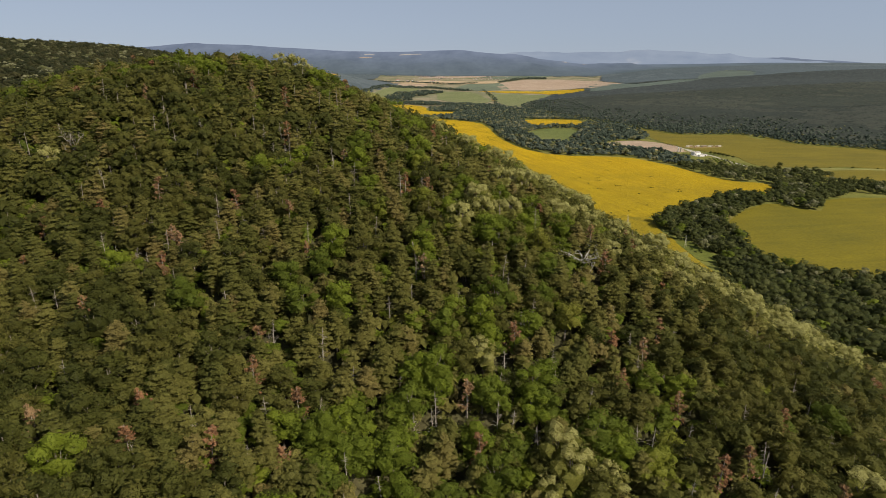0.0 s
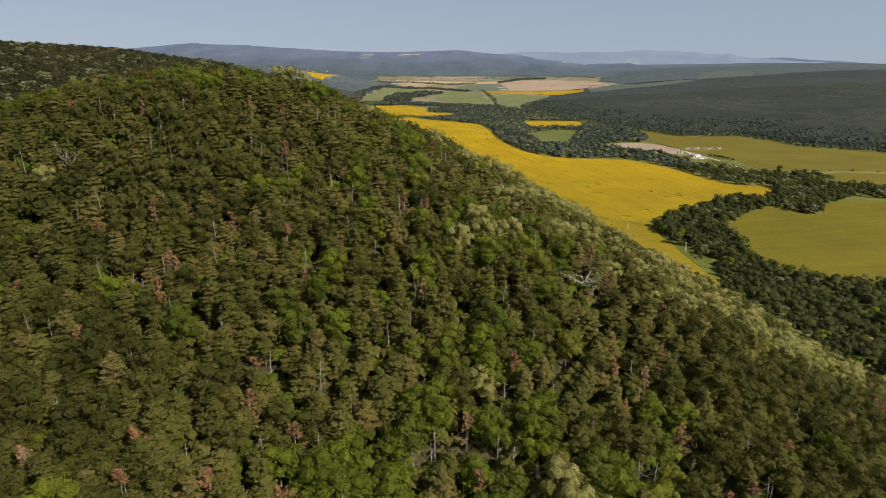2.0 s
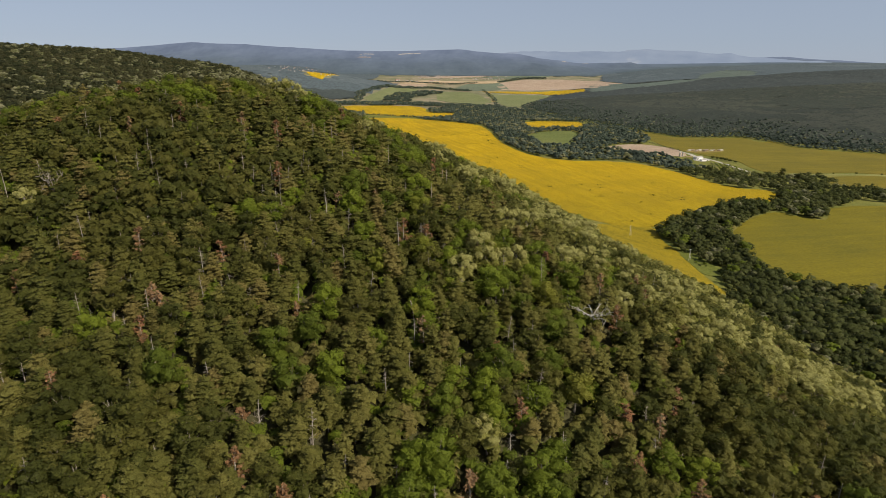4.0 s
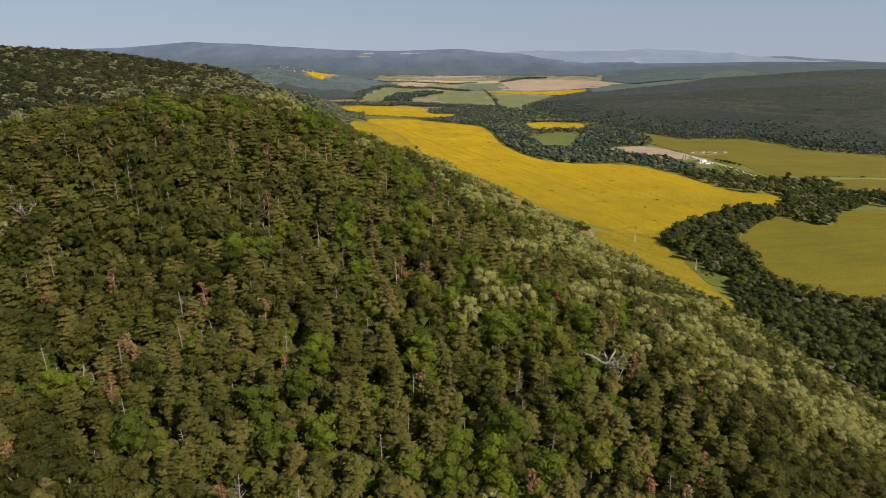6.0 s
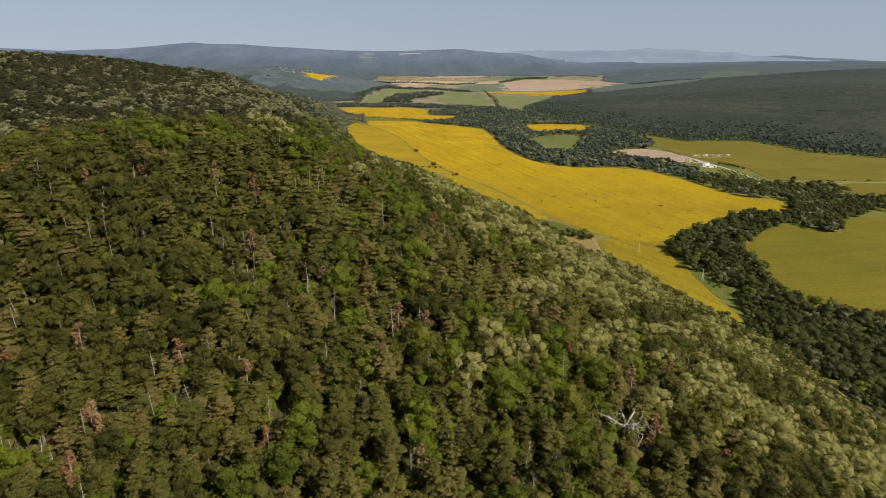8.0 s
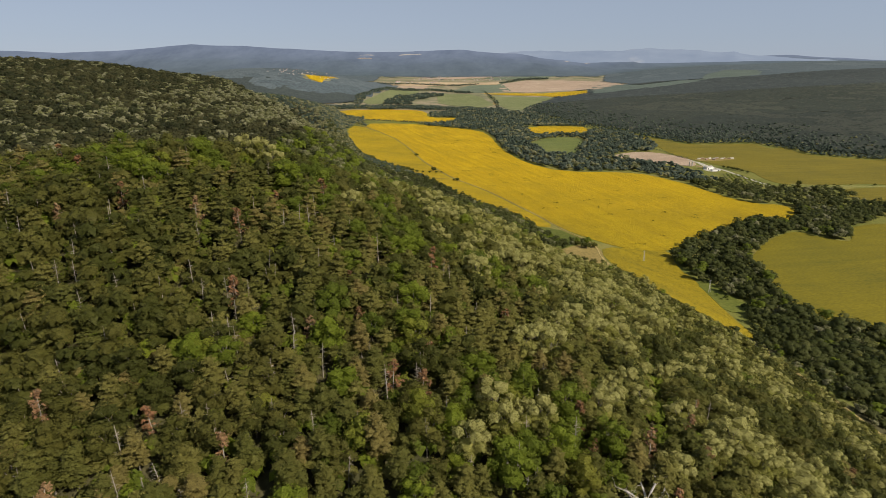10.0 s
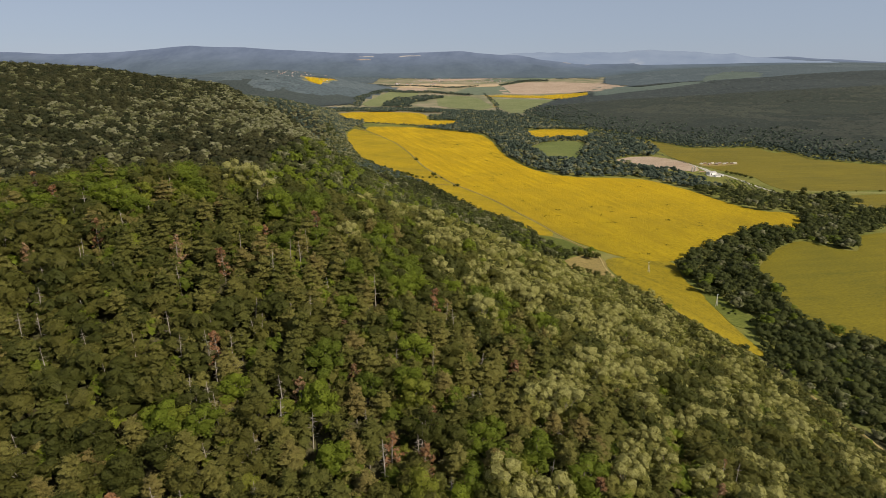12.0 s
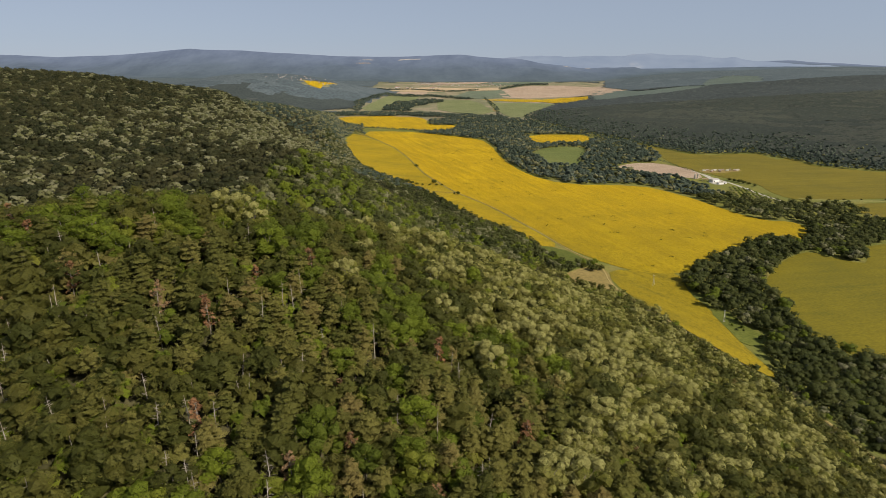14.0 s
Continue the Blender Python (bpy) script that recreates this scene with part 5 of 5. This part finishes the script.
def beehive_trailer(mat, roof_mat, label, long):
    """A low wheeled box for farm stores: body, arched lid, axle and wheels."""
    root = tagged(new("farm_trailer"), label, "trailer", "trailers beside the field")
    boxes("body", [((-long / 2, -1.3, 0.7), (long / 2, 1.3, 2.9))], mat, root, soft=0.08)
    bm = bmesh.new()
    gable(bm, -long / 2, long / 2, -1.3, 1.3, 2.92, 0.35, 0.15, 0.1)
    piece("lid", bm, roof_mat, root)
    boxes("drawbar", [((-long / 2 - 1.6, -0.08, 0.75), (-long / 2, 0.08, 0.9))], STEEL, root)
    for s in (-1, 1):
        for q in (-0.3, 0.3):
            g = Geo()
            tube(g, [(q * long, s * 1.15, 0.45), (q * long, s * 1.4, 0.45)], [0.5, 0.5], 10)
            part("wheel", g.done(), DARK_GAP, root)
    return root


pale_trailer = beehive_trailer(TARP, TARP, "pale boxy farm trailer parked beside the sunflowers", 7.0)
rust_trailer = beehive_trailer(RUSTY, SHEET_ROOF, "rusty boxy farm trailer with a grey lid", 6.0)
stand(pale_trailer, 508, 1224, 10)
stand(rust_trailer, 517, 1228, -4)
draped("trailer_stand", [(496, 1212), (500, 1230), (540, 1240), (585, 1240), (590, 1228), (540, 1206), (505, 1200)], DIRT, 0.55, 12, "pale trampled ground under the farm trailers", "yard")
for k, (tx, ty, a) in enumerate(((526, 1226, 6), (533, 1231, 30), (541, 1228, -8), (549, 1233, 4), (557, 1229, 12), (565, 1234, 80), (573, 1231, -20), (580, 1234, 5), (520, 1216, 40), (537, 1220, -35))):
    copy_thing((pale_trailer, rust_trailer)[k % 3 != 1], Matrix.LocRotScale((tx, ty, float(height(tx, ty)) - 0.1), Euler((0, 0, radians(a))), None))
van = tagged(new("van"), "white delivery van parked on the gravel farm road", "van")
boxes("body", [((-2.6, -1.0, 0.5), (1.5, 1.0, 2.6)), ((1.5, -1.0, 0.5), (2.7, 1.0, 1.5))], WHITE_WALL, van, soft=0.06)
boxes("windscreen", [((1.5, -0.85, 1.55), (1.58, 0.85, 2.35))], DARK_GAP, van)
for a in (-1.7, 1.7):
    for s in (-1, 1):
        g = Geo()
        tube(g, [(a, s * 0.8, 0.35), (a, s * 1.02, 0.35)], [0.36, 0.36], 10)
        part("wheel", g.done(), DARK_GAP, van)
stand(van, 509, 1046, -70, -0.5)


def power_pole(tall):
    """A concrete pole with a strut, a crossarm and three insulators."""
    root = tagged(new("power_pole"), "pale concrete power pole with a crossarm in the field", "power pole", "power poles")
    g = Geo()
    tube(g, [(0, 0, -0.5), (0, 0, tall)], [0.26, 0.15], 8)
    part("post", g.done(), POLE_PALE, root)
    g = Geo()
    tube(g, [(1.9, 0, -0.5), (0.15, 0, tall * 0.86)], [0.18, 0.12], 6)
    part("strut", g.done(), POLE_PALE, root)
    boxes("crossarm", [((-1.1, -0.07, tall - 0.5), (1.1, 0.07, tall - 0.36))], STEEL, root)
    for a in (-1.0, 0.0, 1.0):
        g = Geo()
        tube(g, [(a, 0, tall - 0.36 if a else tall), (a, 0, tall - 0.08 if a else tall + 0.28)], [0.06, 0.05], 6)
        part("insulator", g.done(), WHITE_WALL, root)
    return root


POLE_PALE = plain("weathered_concrete", (0.52, 0.50, 0.46))
pole = stand(power_pole(11.5), 198, 606, 20)
copy_thing(pole, Matrix.LocRotScale((228, 520, float(height(228, 520))), Euler((0, 0, radians(20))), None))

# bushes and lone trees in the fields
bush_stock = [broadleaf(900 + n, 3.6, 5.4, 9, 90, 0.7, 3, 0.05) for n in range(3)]
for k, (bx, by, s) in enumerate(((-74, 1256, 1.9), (-33, 1090, 2.2), (10, 1003, 1.6), (4, 1004, 1.0), (147, 640, 2.1), (156, 646, 1.7), (138, 649, 1.6), (-81, 1084, 2.1), (-72, 1079, 1.6), (-62, 1072, 1.3), (-52, 1070, 1.0), (-40, 1072, 1.0), (-28, 1072, 1.1), (-18, 1073, 0.9), (516, 1130, 1.5), (520, 1121, 1.6), (524, 1111, 1.7), (528, 1101, 1.7), (532, 1090, 1.5), (536, 1078, 1.3), (600, 972, 0.8), (625, 974, 0.9), (652, 973, 0.8), (690, 972, 1.1), (730, 968, 0.9), (775, 962, 1.0))):
    b = tree_thing("bush", bush_stock[k % 3], BARK, LEAF_DARK, "round dark green bush at the edge of the field", "bushes in the fields")
    b["category"] = "bush"
    b.matrix_basis = Matrix.LocRotScale((bx, by, float(height(bx, by)) + 0.2), Euler((0, 0, k * 1.3)), (s, s, s))
tall_tree = tree_thing("poplar_tree", broadleaf(77, 19.0, 11.0, 14, 260, 1.1, 5, 0.1), BARK, LEAF_DARK, "tall dark poplar standing above the stream wood")
stand(tall_tree, 540, 930)
for k, (bx, by, s) in enumerate(((330, 438, 1.0), (345, 434, 0.85), (310, 452, 0.8), (480, 800, 0.8))):
    t = tree_thing("oak_tree", broadleaf(60 + k, 12.0, 10.5, 12, 220, 1.0, 4, 0.1), BARK, LEAF_DARK, "dark round oak at the edge of the stream wood")
    stand(t, bx, by)
    t.scale = (s, s, s)

# gaps and thistles among the sunflowers
gaps = Geo()
r = np.random.default_rng(21)
gx, gy = r.uniform(-20, 330, 900), r.uniform(640, 1500, 900)
ok = inside(gx, gy, BIG) & (edge_distance(gx, gy, BIG) > 12) & (wobble(gx, gy, 90, 1.0) + r.normal(0, 0.35, 900) > 0.25)
for a, b in zip(gx[ok][:70], gy[ok][:70]):
    n = 14
    c = np.stack([a + r.normal(0, 2.6, n), b + r.normal(0, 1.6, n), np.full(n, float(height(a, b)) + 2.2) + r.uniform(-0.3, 0.6, n)], 1)
    leaves(gaps, r, c, np.tile((0, 0, 1.0), (n, 1)), 1.5, 0.5)
tagged(raw_mesh("weed_patches", *gaps.done(), [LEAF_DARK]), "scattered dark weed patches among the sunflowers", "weeds", kind="stuff")


# ---- distant town and village ----
FAR_WALL = plain("weathered_plaster", (0.40, 0.38, 0.36))


def houses(name, spots, size, label):
    """Far houses past counting: walls with a pitched roof, joined."""
    walls, roofs = Geo(), Geo()
    for hx, hy in spots:
        w, d, h = size * r.uniform(0.8, 1.9), size * r.uniform(0.7, 1.1), size * r.uniform(0.25, 0.5)
        a = r.uniform(0, 3.1)
        m = np.array([[np.cos(a), np.sin(a)], [-np.sin(a), np.cos(a)]])
        z = float(height(hx, hy)) + 0.8
        base = np.array([(-w / 2, -d / 2), (w / 2, -d / 2), (w / 2, d / 2), (-w / 2, d / 2)]) @ m + (hx, hy)
        v = np.r_[np.c_[base, np.full(4, z - 6)], np.c_[base, np.full(4, z + h)]]
        walls.add(v, [(0, 1, 5), (0, 5, 4), (1, 2, 6), (1, 6, 5), (2, 3, 7), (2, 7, 6), (3, 0, 4), (3, 4, 7)])
        ends = np.array([(-w / 2, 0), (w / 2, 0)]) @ m + (hx, hy)
        roofs.add(np.r_[v[4:], np.c_[ends, np.full(2, z + h * 1.6)]], [(0, 1, 5), (0, 5, 4), (2, 3, 4), (2, 4, 5), (3, 0, 4), (1, 2, 5)])
    wv, wf = walls.done()
    rv, rf = roofs.done()
    ob = raw_mesh(name, np.r_[wv, rv], np.r_[wf, rf + len(wv)], [FAR_WALL, TILE_ROOF], np.r_[np.zeros(len(wf)), np.ones(len(rf))])
    return tagged(ob, label, "houses", kind="stuff")


houses("distant_town", [(r.uniform(-250, 380), 3760 + 260 * r.uniform(0, 1) ** 0.7) for _ in range(150)], 4.6, "distant town of white houses with red roofs")
houses("distant_village", [(-790 + r.normal(0, 85), 3040 + r.normal(0, 60)) for _ in range(40)], 4.5, "scattered white houses of a village on a wooded hill")
houses("far_sheds", [(-300 + r.uniform(-40, 330), 3640 + r.uniform(-30, 60)) for _ in range(10)], 11, "pale farm sheds beyond the stubble")


# ---- the distant ranges ----
def range_material():
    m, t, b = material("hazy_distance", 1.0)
    patch = noise_of(t, 0.0055, 6, place(t, (1, 0.45, 1.5)))
    fine = noise_of(t, 0.03, 4, place(t, (1, 0.5, 1)))
    split = t.nodes.new("ShaderNodeSeparateXYZ")
    t.links.new(place(t), split.inputs[0])
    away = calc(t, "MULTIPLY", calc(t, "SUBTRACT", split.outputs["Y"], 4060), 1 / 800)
    # haze painted as emission, bluer and lighter towards the crest
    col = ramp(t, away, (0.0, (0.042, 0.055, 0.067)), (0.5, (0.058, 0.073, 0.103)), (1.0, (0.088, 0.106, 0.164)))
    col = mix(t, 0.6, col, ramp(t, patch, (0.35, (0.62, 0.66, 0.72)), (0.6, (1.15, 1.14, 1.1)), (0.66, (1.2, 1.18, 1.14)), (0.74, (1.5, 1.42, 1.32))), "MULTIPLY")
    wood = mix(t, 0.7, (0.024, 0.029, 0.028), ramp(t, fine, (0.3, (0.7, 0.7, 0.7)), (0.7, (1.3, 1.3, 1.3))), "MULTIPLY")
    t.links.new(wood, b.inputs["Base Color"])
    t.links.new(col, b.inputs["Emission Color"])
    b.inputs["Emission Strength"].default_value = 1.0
    return m


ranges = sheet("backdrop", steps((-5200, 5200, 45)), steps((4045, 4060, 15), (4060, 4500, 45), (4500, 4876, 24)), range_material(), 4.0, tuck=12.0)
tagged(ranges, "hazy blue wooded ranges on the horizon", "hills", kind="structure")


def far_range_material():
    m, t, b = material("palest_haze_glow", 1.0)
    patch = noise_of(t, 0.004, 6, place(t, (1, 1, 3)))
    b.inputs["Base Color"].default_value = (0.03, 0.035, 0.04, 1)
    # the pale haze over the farthest ranges is put into the emission colour
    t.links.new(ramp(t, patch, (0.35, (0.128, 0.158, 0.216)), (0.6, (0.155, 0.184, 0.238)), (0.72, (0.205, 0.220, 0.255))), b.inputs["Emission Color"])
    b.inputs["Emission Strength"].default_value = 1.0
    return m


bearing = np.arctan(np.linspace(0.08, 0.7, 240))
rise = np.interp(np.tan(bearing), FAR_CREST[:, 0], FAR_CREST[:, 1]) + 4 + 1.3 * wobble(bearing * 4000, 0 * bearing, 70, 3.0) + 0.6 * wobble(bearing * 4000, 0 * bearing, 26, 1.0)
rows = [np.c_[(far - 20) * np.sin(bearing), 40 + far * np.cos(bearing), 197 + rise * 4.84 * np.cos(bearing) - drop] for far, drop in ((4700, 150), (4790, 40), (4860, 0), (4890, 60))]
i = (np.arange(3)[:, None] * 240 + np.arange(239)).ravel()
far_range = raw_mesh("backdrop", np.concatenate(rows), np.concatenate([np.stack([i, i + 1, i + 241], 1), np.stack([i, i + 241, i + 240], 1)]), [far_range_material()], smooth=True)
tagged(far_range, "palest ranges beyond the valley, glowing in painted haze blue", "hills", kind="structure")


# ---- the wood goes on below the start ----
x, y = scattered(-95, 95, -30, 50, 5.6, 0.5, 0.2)
woods("hillside_trees", x, y, {PINE: 0.45, GREEN: 0.3, DARK: 0.25}, MID, 0.8, 1.15, "mixed pines and broadleaf trees at the foot of the near hill")
